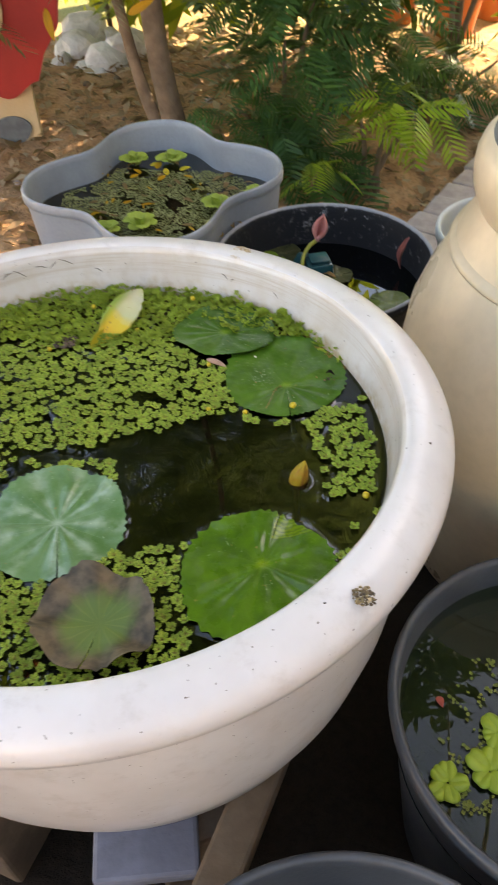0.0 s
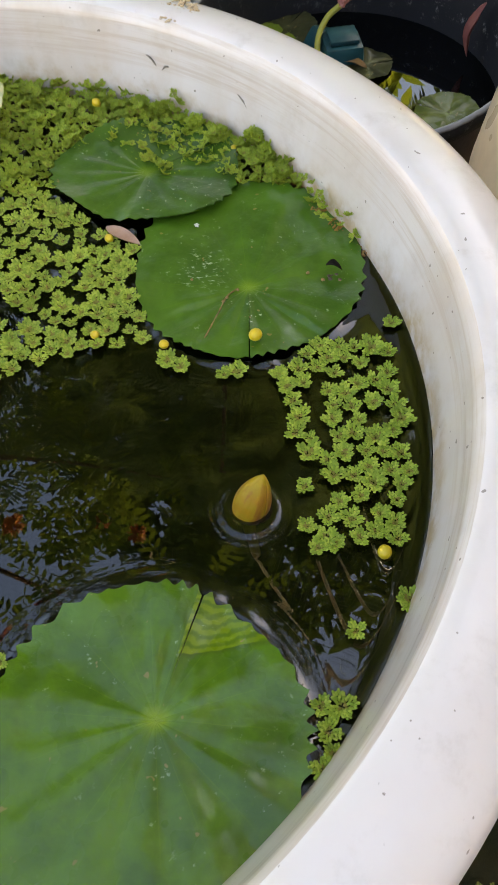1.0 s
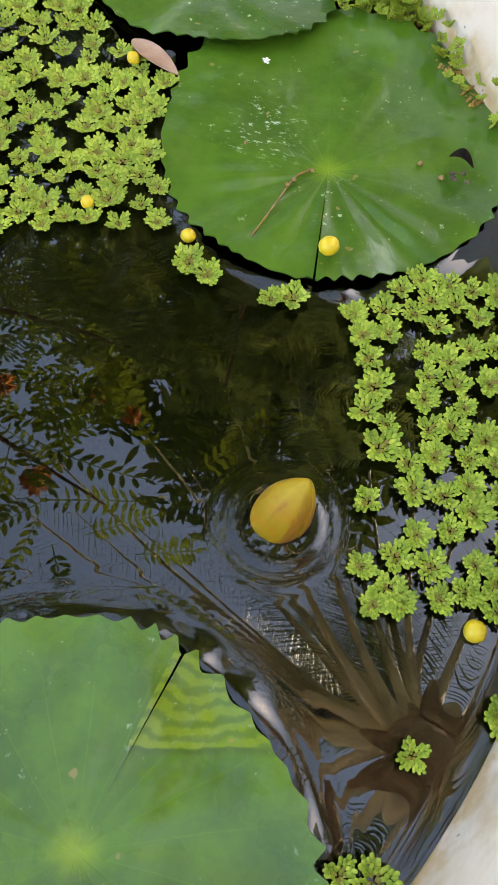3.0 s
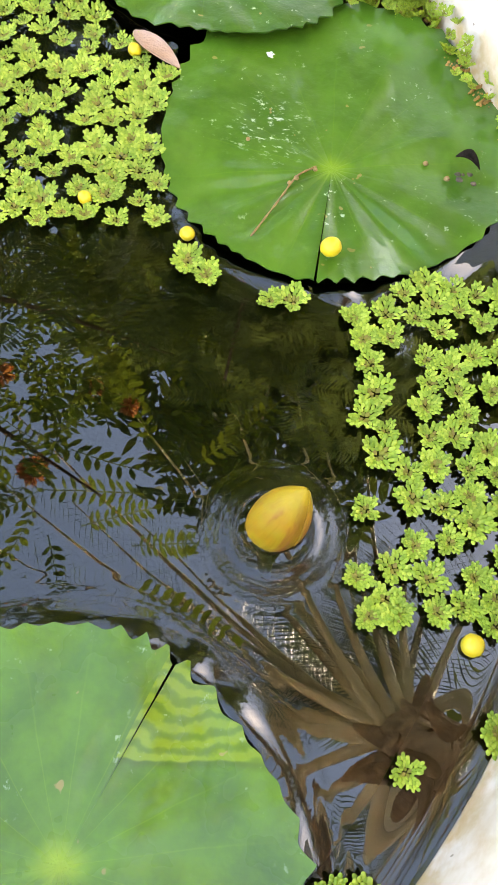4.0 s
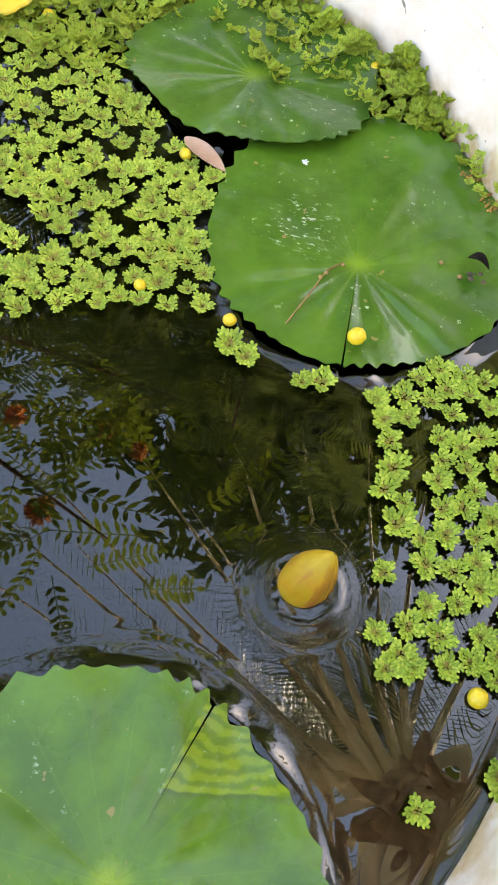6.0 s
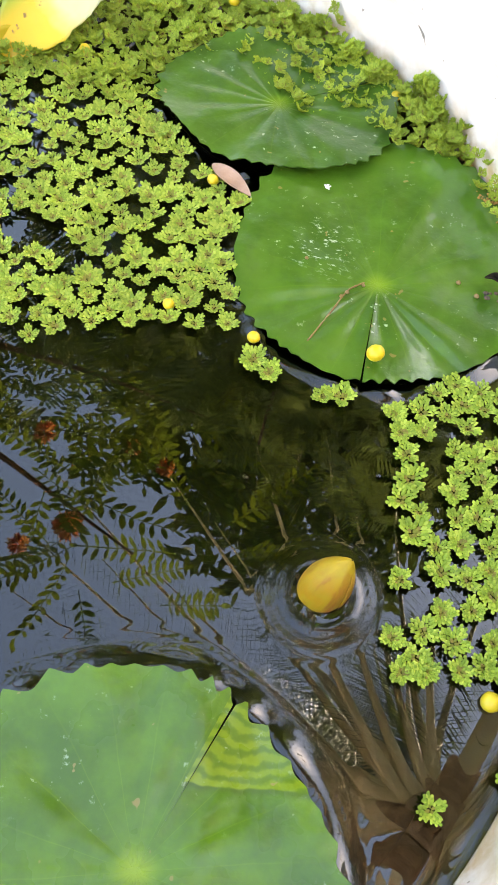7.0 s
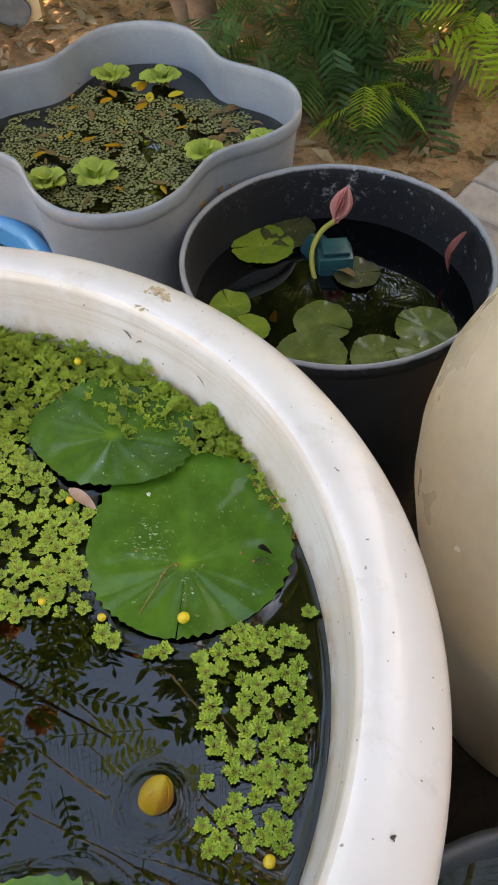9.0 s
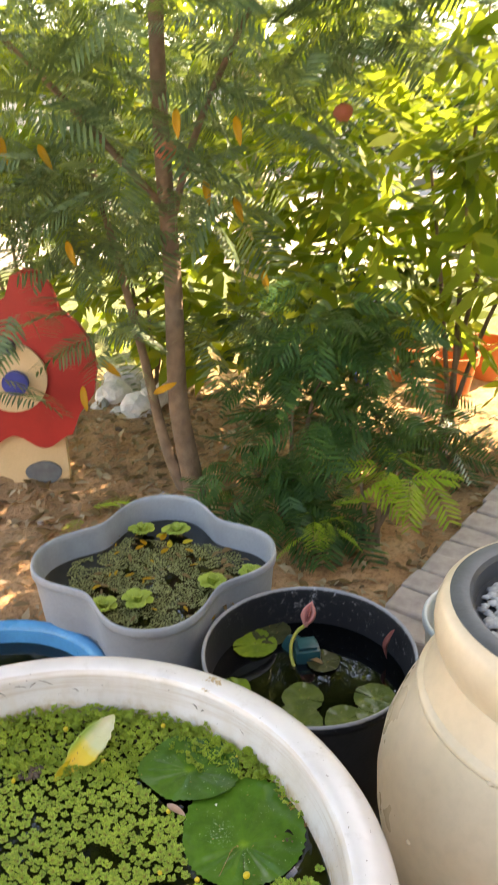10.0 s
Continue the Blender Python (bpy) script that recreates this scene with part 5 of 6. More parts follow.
for i in range(14):
    a = radians(20 + 7 * i)
    x, y = CLOVER_AT[0] + 0.15 + 0.012 * math.sin(5 * i), CLOVER_AT[1] + 0.10 * math.sin(i * 1.3)
    ob = part("dry_leaf", blade(0.028, 0.011, 0.2, 0.1, 7, 4), DRY_LEAF, at=pose(x - 0.02, y, C + 0.004, 5, 4, 37 * i))
    tagged(ob, "small dry brown leaf against the tub wall", "leaf", "dry leaves in the clover tub")
DEAD_RED = plain("dead_red_leaf", (0.16, 0.03, 0.03), (0.24, 0.07, 0.05), 60.0, 0.7, 0.3)
ob = part("withered_leaf", ragged(blade(0.062, 0.016, 0.4, 0.1, 12, 6), 0.002), DEAD_RED, at=pose(0.424, 0.705, 0.388, 20, 78, 215))
tagged(ob, "withered dark red leaf hanging down the bucket wall", "leaf")
ob = part("dry_leaf", blade(0.034, 0.012, 0.2, 0.1, 8, 4), DRY_LEAF, at=pose(0.293, 0.682, 0.322, 4, 0, 160))
tagged(ob, "small tan dry leaf lying on a sunken pad", "leaf")
for i, (x, y, r) in enumerate([(-0.24, 0.50, 0.045), (-0.17, 0.58, 0.04), (-0.26, 0.61, 0.04), (-0.33, 0.46, 0.045)]):
    lettuce((x, y, 0.297), r, 80 + i, 6, "bright green water lettuce in the blue basin")


def round_leaf(size, notch, seed):
    """A round leaf that starts at the stalk: a shallow crease along the middle, rim turned down, a notch at the tip."""
    bm = bmesh.new()
    rows = []
    for j in range(6):
        u = j / 5
        row = []
        for i in range(28):
            a = 2 * math.pi * i / 28
            edge = size * (1 - notch * math.exp(-(math.sin(a / 2) / 0.16) ** 2) + 0.03 * math.sin(3 * a + seed))
            x, y = edge * u * math.cos(a), edge * 0.94 * u * math.sin(a)
            z = 0.0016 * math.sin(math.pi * min(1.0, abs(y) / size * 1.2)) - 0.0022 * u ** 4 + 0.0008 * noise.noise(Vector((x * 120, y * 120, seed)))
            row.append(bm.verts.new((x + size * 0.95, y, z + 0.002)))
            if j == 0:
                break
        rows.append(row)
    for i in range(28):
        bm.faces.new((rows[0][0], rows[1][i], rows[1][(i + 1) % 28]))
    for a, b in zip(rows[1:], rows[2:]):
        for i in range(28):
            bm.faces.new((a[i], b[i], b[(i + 1) % 28], a[(i + 1) % 28]))
    under = bmesh.ops.extrude_face_region(bm, geom=bm.faces[:])
    for v in (g for g in under["geom"] if isinstance(g, bmesh.types.BMVert)):
        v.co.z += 0.0007
    bmesh.ops.recalc_face_normals(bm, faces=bm.faces)
    return bm


def frogbit(at, r, seed):
    """A flat rosette of five or six round, notched leaves that overlap."""
    rnd = random.Random(seed)
    ob = thing("floating_plant", "light green floating plant with rounded glossy lobes", "water plant", at, group="floating plants in the dark tub")
    count = rnd.choice((5, 6))
    for i in range(count):
        size = r * rnd.uniform(0.48, 0.62)
        part("leaf", round_leaf(size, rnd.uniform(0.05, 0.22), seed + i), LIME_LEAF, ob, at=pose(0, 0, 0.0014, 0, 0, 360 / count * i + rnd.uniform(-14, 14)) @ pose(0.0015, 0, 0.0007 * (i % 3), rnd.uniform(-7, 7), -rnd.uniform(1, 10), 0))
    return ob


for i, (x, y, r) in enumerate([(0.366, -0.226, 0.019), (0.411, -0.213, 0.023), (0.430, -0.172, 0.020), (0.455, -0.26, 0.022), (0.50, -0.13, 0.02)]):
    frogbit((x, y, 0.293), r, 90 + i)
DRIFTS = [(0.40, -0.135, 0.016), (0.435, -0.10, 0.020), (0.41, -0.172, 0.018), (0.382, -0.187, 0.014), (0.385, -0.205, 0.012), (0.418, -0.245, 0.024), (0.392, -0.240, 0.018), (0.46, -0.19, 0.03), (0.47, -0.29, 0.03)]
bits = scatter(lambda x, y, rnd: math.hypot(x - 0.512, y + 0.16) < 0.165 and any(math.hypot(x - p, y - q) < r * (0.6 + 0.8 * rnd.random()) for p, q, r in DRIFTS), (0.34, 0.6, -0.34, 0.0), 0.0036, 20000, 91)
bits = [p for p in bits if noise.noise(Vector((p[0] * 70, p[1] * 70, 6))) > 0.08]
mats = fern_mats(bits, 9, 0.293, 0.42)
tagged(ferns("tub_weed", mats, TUB_WEED, AZOLLA_OLD), "drifts of small floating weed in the dark tub", "water weed", kind="stuff")

petal = part("pink_petal", ragged(blade(0.013, 0.0085, 0.25, 0.1, 8, 6), 0.0008), RED_FLOWER, at=pose(0.369, -0.130, 0.2935, 0, 5, -70))
tagged(petal, "small coral pink petal floating in the dark tub", "petal")


# ---- garden: pavers, litter, shrubs, trees ----
def pavers():
    edge = thing("paver_edging", "row of weathered grey paving bricks edging the bed", "pavement", kind="structure")
    brick = block((0.19, 0.098, 0.075), 0.008, 1, 0.003)
    mesh = bpy.data.meshes.new("brick")
    brick.to_mesh(mesh)
    brick.free()
    mesh.materials.append(STONE)
    rnd = random.Random(2)
    d = Vector((0.385, 0.62, 0)).normalized()
    side = Vector((d.y, -d.x, 0))
    for i in range(22):
        for j in range(2):
            p = Vector((0.545, 1.27, 0)) + d * (0.104 * i - 0.1) + side * (0.2 * j + 0.03) + Vector([rnd.uniform(-0.008, 0.008) for _ in range(2)] + [0])
            ob = new("brick", mesh)
            ob.parent = edge
            ob.matrix_world = pose(p.x, p.y, -0.03 + rnd.uniform(-0.006, 0.01), rnd.uniform(-2, 2), rnd.uniform(-2, 2), math.degrees(math.atan2(side.y, side.x)) + rnd.uniform(-4, 4))
    return edge


pavers()

rnd = random.Random(7)
litter([(rnd.uniform(-1.0, 0.9), rnd.uniform(1.1, 2.6)) for _ in range(280)], 14, "dry leaves on the soil", "dry brown leaf lying on the soil", (0.03, 0.075))
mats = []
for _ in range(3200):
    x, y = rnd.uniform(-1.1, 1.0), rnd.uniform(1.05, 3.2)
    k = rnd.uniform(0.6, 2.0)
    mats.append(np.array(pose(x, y, soil_height(x, y) + 0.004, rnd.uniform(-30, 30), rnd.uniform(-25, 25), rnd.uniform(0, 360)) @ Matrix.Diagonal((k, k, k, 1))))
chip = (np.array([(0, 0, 0), (0.016, 0.006, 0.003), (0.034, 0, 0.001), (0.016, -0.007, 0.004)], np.float32), np.array([(0, 3, 2, 1)], np.int32))
CHIPS = foliage("leaf_crumbs", (0.20, 0.11, 0.06), (0.40, 0.27, 0.15), (0.58, 0.47, 0.32), 0.8, 0.1)
tagged(soup("leaf_litter", *spread(chip, mats), CHIPS), "crumbled tan leaf litter strewn over the soil", "leaf litter", kind="stuff")
stone_meshes = []
for s in range(6):
    bm = rock(0.02, s)
    me = bpy.data.meshes.new("pebble")
    bm.to_mesh(me)
    bm.free()
    me.materials.append((STONE, WOOD, MUD)[s % 3])
    stone_meshes.append(me)
for _ in range(110):
    x, y = rnd.uniform(-1.1, 0.9), rnd.uniform(1.1, 3.0)
    ob = new("pebble", rnd.choice(stone_meshes))
    s = rnd.uniform(0.2, 0.8)
    ob.matrix_world = pose(x, y, soil_height(x, y) - 0.008, 0, 0, rnd.uniform(0, 360)) @ Matrix.Diagonal((s, s, s, 1))
    tagged(ob, "small weathered stone lying on the soil", "stone", "stones on the soil")
for i in range(16):
    x, y, s = -0.56 + 0.17 * math.sin(i * 2.4) * (0.4 + 0.04 * i), 2.72 + 0.14 * math.cos(i * 2.4), 0.045 + 0.014 * (i * 7 % 4)
    bm = rock(s, 20 + i, 0.8)
    ob = part("white_boulder", bm, WHITE_ROCK, at=pose(x, y, -0.02 + 0.045 * (i % 3), 15 * (i % 4), 0, 40 * i), smooth=False)
    tagged(ob, "pale rough garden boulder in the sun", "rock", "pale boulders")


def bipinnate(length, pairs, seed, droop=0.25, wide=0.021):
    """A feathery leaf along +x whose fine leaflets close up to narrow notched strips: verts, quads."""
    rnd = random.Random(seed)
    verts, faces = [], []

    def strip(p, d, s, reach, w):
        k = len(verts)
        for v, f in ((0.02, 0.5), (0.30, 1.0), (0.65, 0.95), (1.0, 0.25)):
            q = p + d * reach * v - Vector((0, 0, 0.10 * reach * v * v))
            verts.extend([tuple(q + s * w * f + Vector((0, 0, w * 0.25))), tuple(q - s * w * f)])
        faces.extend((k + 2 * i, k + 2 * i + 2, k + 2 * i + 3, k + 2 * i + 1) for i in range(3))

    def at(u):
        return Vector((length * u, 0, -droop * length * u * u))

    strip(at(0), at(1).normalized(), Vector((0, 1, 0)), length, 0.0016)
    for i in range(pairs):
        u = 0.16 + 0.82 * i / (pairs - 1)
        for side in (-1, 1):
            pl = length * 0.44 * math.sin(math.pi * (0.22 + 0.62 * (1 - u))) * rnd.uniform(0.9, 1.1)
            a = side * radians(rnd.uniform(54, 64))
            strip(at(u), Vector((math.cos(a), math.sin(a), -0.12)), Vector((-math.sin(a), math.cos(a), 0)), pl, length * wide)
    return np.array(verts, np.float32), np.array(faces, np.int32)


def lance_sprig(length, count, seed, wide=0.30):
    """A twig along +x with pointed leaves of six corners each."""
    rnd = random.Random(seed)
    verts, faces = [], []
    for i in range(count):
        u = (i + 0.5) / count
        a = (1 if i % 2 else -1) * radians(rnd.uniform(30, 75))
        d = Vector((math.cos(a), math.sin(a), rnd.uniform(-0.7, 0.15))).normalized()
        s = d.cross(Vector((rnd.uniform(-0.5, 0.5), rnd.uniform(-0.5, 0.5), 1))).normalized()
        ll = length * rnd.uniform(0.32, 0.55)
        p = Vector((length * u, 0, -0.1 * length * u * u))
        w = ll * wide / 2
        k = len(verts)
        up = s.cross(d) * w * 0.35
        m1, m2 = p + d * ll * 0.35 - up, p + d * ll * 0.7 - up * 0.7 + Vector((0, 0, -0.05 * ll))
        q = p + d * ll + Vector((0, 0, -0.14 * ll))
        verts.extend(tuple(v) for v in (p, m1 + s * w, m1, m1 - s * w, m2 + s * w * 0.75, m2, m2 - s * w * 0.75, q))
        faces.extend([(k, k + 1, k + 2, k + 2), (k, k + 2, k + 3, k + 3), (k + 1, k + 4, k + 5, k + 2), (k + 2, k + 5, k + 6, k + 3), (k + 4, k + 7, k + 5, k + 5), (k + 5, k + 7, k + 6, k + 6)])
    tri = []
    for f in faces:
        tri.append((f[0], f[1], f[2]))
        if f[2] != f[3]:
            tri.append((f[0], f[2], f[3]))
    return np.array(verts, np.float32), np.array(tri, np.int32)


FEATHERS = [bipinnate(0.25, 11, s, 0.12 + 0.1 * s) for s in range(4)]
BUSHY = [bipinnate(0.25, 9, s + 9, 0.12 + 0.1 * s, 0.029) for s in range(4)]
SPRIGS = [lance_sprig(0.30, 9, s) for s in range(4)]


def crown(name, units, clusters, material, parent, seed, scale=(0.8, 1.3), label=""):
    """Leaves on many small twigs that fill clusters of (x, y, z, radius, count)."""
    rnd = random.Random(seed)
    mats = [[] for _ in units]
    for x, y, z, r, count in clusters:
        for _ in range(count):
            d = Vector((rnd.gauss(0, 1), rnd.gauss(0, 1), rnd.gauss(0, 0.8)))
            d = d.normalized() * r * rnd.random() ** 0.4
            out = math.degrees(math.atan2(d.y, d.x)) + rnd.uniform(-70, 70)
            s = rnd.uniform(*scale)
            m = pose(x + d.x, y + d.y, z + d.z * 0.9, rnd.uniform(-35, 35), rnd.uniform(-25, 40), out) @ Matrix.Diagonal((s, s, s, 1))
            mats[rnd.randrange(len(units))].append(np.array(m))
    ob = soup(name, *joined([spread(u, m) for u, m in zip(units, mats) if m]), material, parent, label)
    return ob


def limb(name, ctrl, r0, r1, material, parent, n=14, sides=9):
    pts = curve_points(ctrl, n)
    return part(name, tube(pts, [r0 + (r1 - r0) * i / (n - 1) for i in range(n)], sides), material, parent)


def ferny_tree():
    tree = thing("ferny_tree", "small many-stemmed tree with feathery grey-green leaves and orange pods", "tree", (-0.163, 1.85, 0.0))
    limb("trunk", [(0.03, 0, -0.03), (0.02, 0, 0.12), (-0.015, 0.01, 0.40), (-0.01, 0.02, 0.8), (-0.015, 0.0, 1.3), (0.02, -0.05, 2.0)], 0.042, 0.018, BARK, tree, 22, 12)
    limb("limb", [(0.0, 0.01, 0.05), (-0.05, 0.03, 0.16), (-0.09, 0.05, 0.30), (-0.15, 0.08, 0.62), (-0.26, 0.10, 1.15)], 0.026, 0.010, BARK, tree)
    limb("limb", [(-0.01, 0.02, 0.95), (0.10, 0.0, 1.25), (0.30, -0.1, 1.6), (0.55, -0.2, 2.1)], 0.012, 0.005, BARK, tree)
    limb("limb", [(-0.012, 0.01, 1.0), (-0.3, -0.08, 1.35), (-0.62, -0.15, 1.7), (-0.9, -0.2, 2.2)], 0.012, 0.005, BARK, tree)
    limb("limb", [(-0.02, -0.05, 1.9), (0.1, -0.35, 2.3), (0.1, -0.75, 2.7)], 0.015, 0.005, BARK, tree)
    limb("limb", [(0.01, -0.04, 1.8), (0.0, 0.4, 2.5), (0.0, 1.0, 3.3), (0.0, 1.3, 3.9)], 0.018, 0.006, BARK, tree)
    limb("limb", [(0.0, 0.4, 2.5), (-0.4, 0.8, 3.1), (-0.8, 1.2, 3.8)], 0.012, 0.005, BARK, tree)
    limb("limb", [(0.0, 0.4, 2.5), (0.4, 0.8, 3.0), (0.8, 1.2, 3.8)], 0.012, 0.005, BARK, tree)
    rnd = random.Random(3)
    clusters = [(-0.45, -0.1, 1.15, 0.28, 44), (-0.15, -0.1, 1.18, 0.24, 28), (-0.4, -0.05, 1.5, 0.3, 40), (0.0, -0.05, 1.5, 0.3, 34), (0.22, -0.05, 1.22, 0.20, 20), (0.35, 0.0, 1.5, 0.28, 30), (0.65, 0.05, 1.55, 0.26, 20), (0.95, 0.1, 1.58, 0.28, 18),
                (-0.3, 0.1, 0.92, 0.18, 26), (-0.6, 0.0, 0.90, 0.16, 7), (0.05, 0.15, 0.98, 0.16, 16), (-0.20, -0.2, 0.70, 0.10, 8), (-0.40, -0.22, 0.74, 0.12, 2), (-0.55, -0.2, 0.50, 0.06, 2), (0.12, 0.1, 0.62, 0.12, 8),
                (0.15, -0.2, 2.2, 0.5, 40), (-0.4, -0.35, 2.3, 0.5, 40), (-0.9, -0.2, 2.0, 0.45, 30), (0.7, -0.2, 2.2, 0.5, 30), (-0.3, 0.2, 3.0, 0.6, 45), (0.5, 0.1, 3.0, 0.6, 40), (-0.45, 0.45, 1.2, 0.35, 26), (-0.1, 0.5, 1.5, 0.35, 20), (0.0, 0.3, 2.0, 0.5, 55), (-0.55, 0.3, 2.2, 0.5, 55), (0.5, 0.3, 2.1, 0.5, 55), (0.0, 0.4, 2.7, 0.5, 55), (0.1, -0.35, 2.9, 0.38, 55), (0.45, -0.4, 3.0, 0.38, 45), (-0.25, -0.3, 2.95, 0.3, 35), (0.0, 0.9, 3.0, 0.6, 55), (-0.6, 0.8, 3.1, 0.6, 55), (0.6, 0.8, 3.0, 0.6, 55), (0.0, 1.2, 3.7, 0.7, 55), (-0.8, 1.2, 3.8, 0.7, 45), (0.8, 1.2, 3.8, 0.7, 45)]
    for i, (x, y, z, a) in enumerate([(-0.035, -0.25, 0.52, 25), (-0.245, -0.25, 0.54, -80), (0.265, 0.05, 0.82, -75), (0.075, -0.25, 1.28, -85), (0.225, -0.25, 1.26, -80), (-0.30, -0.22, 1.2, -60), (-0.40, -0.22, 1.22, -75), (0.20, -0.1, 1.05, -70), (0.12, -0.1, 1.10, -80), (-0.18, -0.25, 0.62, -40), (-0.26, -0.2, 0.95, -70)]):
        bm = blade(0.075, 0.022, 0.2, 0.06, 9, 4, 0.002)
        part("pod", bm, ORANGE_LEAF, tree, "drying orange pod", at=pose(x, y, z, 70, 0, 0) @ pose(0, 0, 0, 0, 0, a))
    for x, y, z in ((0.035, -0.2, 1.16), (0.5, 0.02, 1.24)):
        part("flower", rock(0.028, 61, 0.9), RED_FLOWER, tree, "small red flower head", at=pose(x, y, z))
    crown("crown", FEATHERS, [(x, y, z, r, 2 * count) for x, y, z, r, count in clusters], FERNY, tree, 5, (0.42, 0.85))
    return tree


ferny_tree()


def shrub(name, label, category, at, clusters, units, material, stems, seed, scale=(0.8, 1.3), bark=BARK):
    ob = thing(name, label, category, at)
    for i, (x, y, z) in enumerate(stems):
        limb("stem", [(0.03 * math.cos(i * 2.1), 0.03 * math.sin(i * 2.1), -0.02), (x * 0.4, y * 0.4, z * 0.55), (x, y, z)], 0.012, 0.004, bark, ob, 10, 7)
    crown("foliage", units, clusters, material, ob, seed, scale)
    return ob


shrub("ferny_bush", "low dark blue-green feathery bush beside the tree", "bush", (0.2, 1.75, 0.0),
      [(-0.16, -0.06, 0.22, 0.11, 40), (0.03, 0.0, 0.36, 0.13, 60), (-0.03, -0.12, 0.13, 0.10, 34), (0.12, -0.10, 0.12, 0.07, 18), (0.20, 0.04, 0.36, 0.11, 30), (0.06, 0.12, 0.54, 0.15, 46), (-0.1, 0.15, 0.5, 0.13, 30), (0.30, 0.10, 0.46, 0.10, 20), (0.10, 0.12, 0.70, 0.14, 40), (0.27, 0.12, 0.62, 0.12, 28), (-0.05, 0.2, 0.68, 0.12, 20)],
      BUSHY, FERNY_DARK, [(0.0, 0.0, 0.4), (-0.14, -0.06, 0.25), (0.22, 0.0, 0.36), (0.1, 0.1, 0.55)], 6, (0.4, 0.68))
shrub("ferny_sprig", "light yellow-green feathery sprig low over the soil", "plant", (0.44, 1.62, 0.0),
      [(0.08, 0.0, 0.285, 0.06, 10), (-0.03, 0.0, 0.255, 0.05, 6), (0.14, 0.02, 0.25, 0.04, 4)], BUSHY, FERNY_LIGHT, [(0.08, 0.0, 0.27), (-0.03, 0.0, 0.24), (0.14, 0.02, 0.24)], 7, (0.42, 0.62))
shrub("ferny_sprig", "light yellow-green feathery sprig low over the soil", "plant", (0.26, 1.50, 0.0),
      [(0.03, 0.0, 0.16, 0.06, 9)], FEATHERS, FERNY_LIGHT, [(0.03, 0.0, 0.14)], 8, (0.34, 0.48))
shrub("weed_sprig", "yellow-green leafy weed lying on the soil", "plant", (-0.58, 1.60, 0.0),
      [(0.0, 0.0, 0.06, 0.05, 5), (0.10, 0.04, 0.07, 0.04, 4)], FEATHERS, FERNY_LIGHT, [(0.03, 0.0, 0.05)], 8, (0.45, 0.65))
shrub("broadleaf_shrub", "tall sunlit yellow-green shrub with pointed leaves", "shrub", (0.8, 2.5, 0.0),
      [(-0.35, -0.1, 0.78, 0.24, 24), (-0.1, 0.0, 1.0, 0.3, 34), (0.25, 0.0, 1.25, 0.35, 40), (0.1, 0.1, 1.5, 0.35, 30), (0.4, 0.1, 0.85, 0.3, 30), (-0.4, 0.1, 1.15, 0.28, 24), (0.1, -0.1, 0.62, 0.14, 5), (0.5, 0.0, 0.55, 0.2, 8)],
      SPRIGS, BROAD, [(-0.15, 0, 1.2), (0.25, 0, 1.5), (0.4, 0.1, 1.0), (0.05, 0.1, 1.6)], 9)
shrub("ferny_bush", "low feathery green bush at the edge of the sun", "bush", (0.74, 2.2, 0.0),
      [(0.0, 0.0, 0.13, 0.11, 18), (-0.2, 0.05, 0.18, 0.13, 20), (0.2, 0.1, 0.12, 0.11, 14)],
      FEATHERS, FERNY_DARK, [(0.0, 0.0, 0.15), (-0.18, 0.05, 0.2), (0.2, 0.1, 0.15)], 26, (0.55, 0.85))
shrub("broadleaf_shrub", "low dark green shrub in front of the lawn", "shrub", (0.42, 2.75, 0.0),
      [(0.0, 0.0, 0.33, 0.2, 30), (-0.22, 0.0, 0.45, 0.2, 26), (0.05, 0.0, 0.62, 0.18, 20)],
      SPRIGS, HEDGE, [(0.0, 0.0, 0.4), (0.22, 0.05, 0.5), (-0.2, 0.0, 0.5)], 27, (0.6, 0.9))
shrub("broadleaf_shrub", "dappled green shrub between the stems", "shrub", (-0.5, 2.95, 0.0),
      [(0.0, 0.0, 0.36, 0.18, 20), (0.3, 0.0, 0.45, 0.18, 18), (-0.3, 0.0, 0.42, 0.2, 18), (0.0, 0.0, 0.62, 0.22, 26), (0.25, 0.0, 0.85, 0.25, 30), (-0.2, 0.1, 0.95, 0.25, 30), (0.1, 0.1, 1.2, 0.3, 34)],
      SPRIGS, BROAD, [(0, 0, 0.7), (0.25, 0, 0.9), (-0.2, 0.1, 1.0)], 19)
shrub("broadleaf_shrub", "green leafy shrub behind the tree stems", "shrub", (0.15, 3.1, 0.0),
      [(0.1, 0.0, 0.95, 0.30, 36), (0.3, 0.1, 1.35, 0.36, 44), (0.05, 0.1, 1.75, 0.4, 50), (0.35, 0.0, 0.55, 0.25, 22)],
      SPRIGS, BROAD, [(0.1, 0, 1.2), (0.3, 0.1, 1.6)], 10)
shrub("broadleaf_shrub", "dappled leafy shrub behind the painted panel", "shrub", (-1.2, 3.2, 0.0),
      [(0.0, 0.0, 0.9, 0.4, 50), (0.4, 0.0, 1.3, 0.4, 55), (0.0, 0.1, 1.7, 0.5, 60), (0.5, 0.2, 1.9, 0.45, 50), (-0.4, 0.0, 1.4, 0.4, 40)],
      SPRIGS, BROAD, [(0, 0, 1.2), (0.4, 0, 1.5), (-0.3, 0, 1.3)], 11)


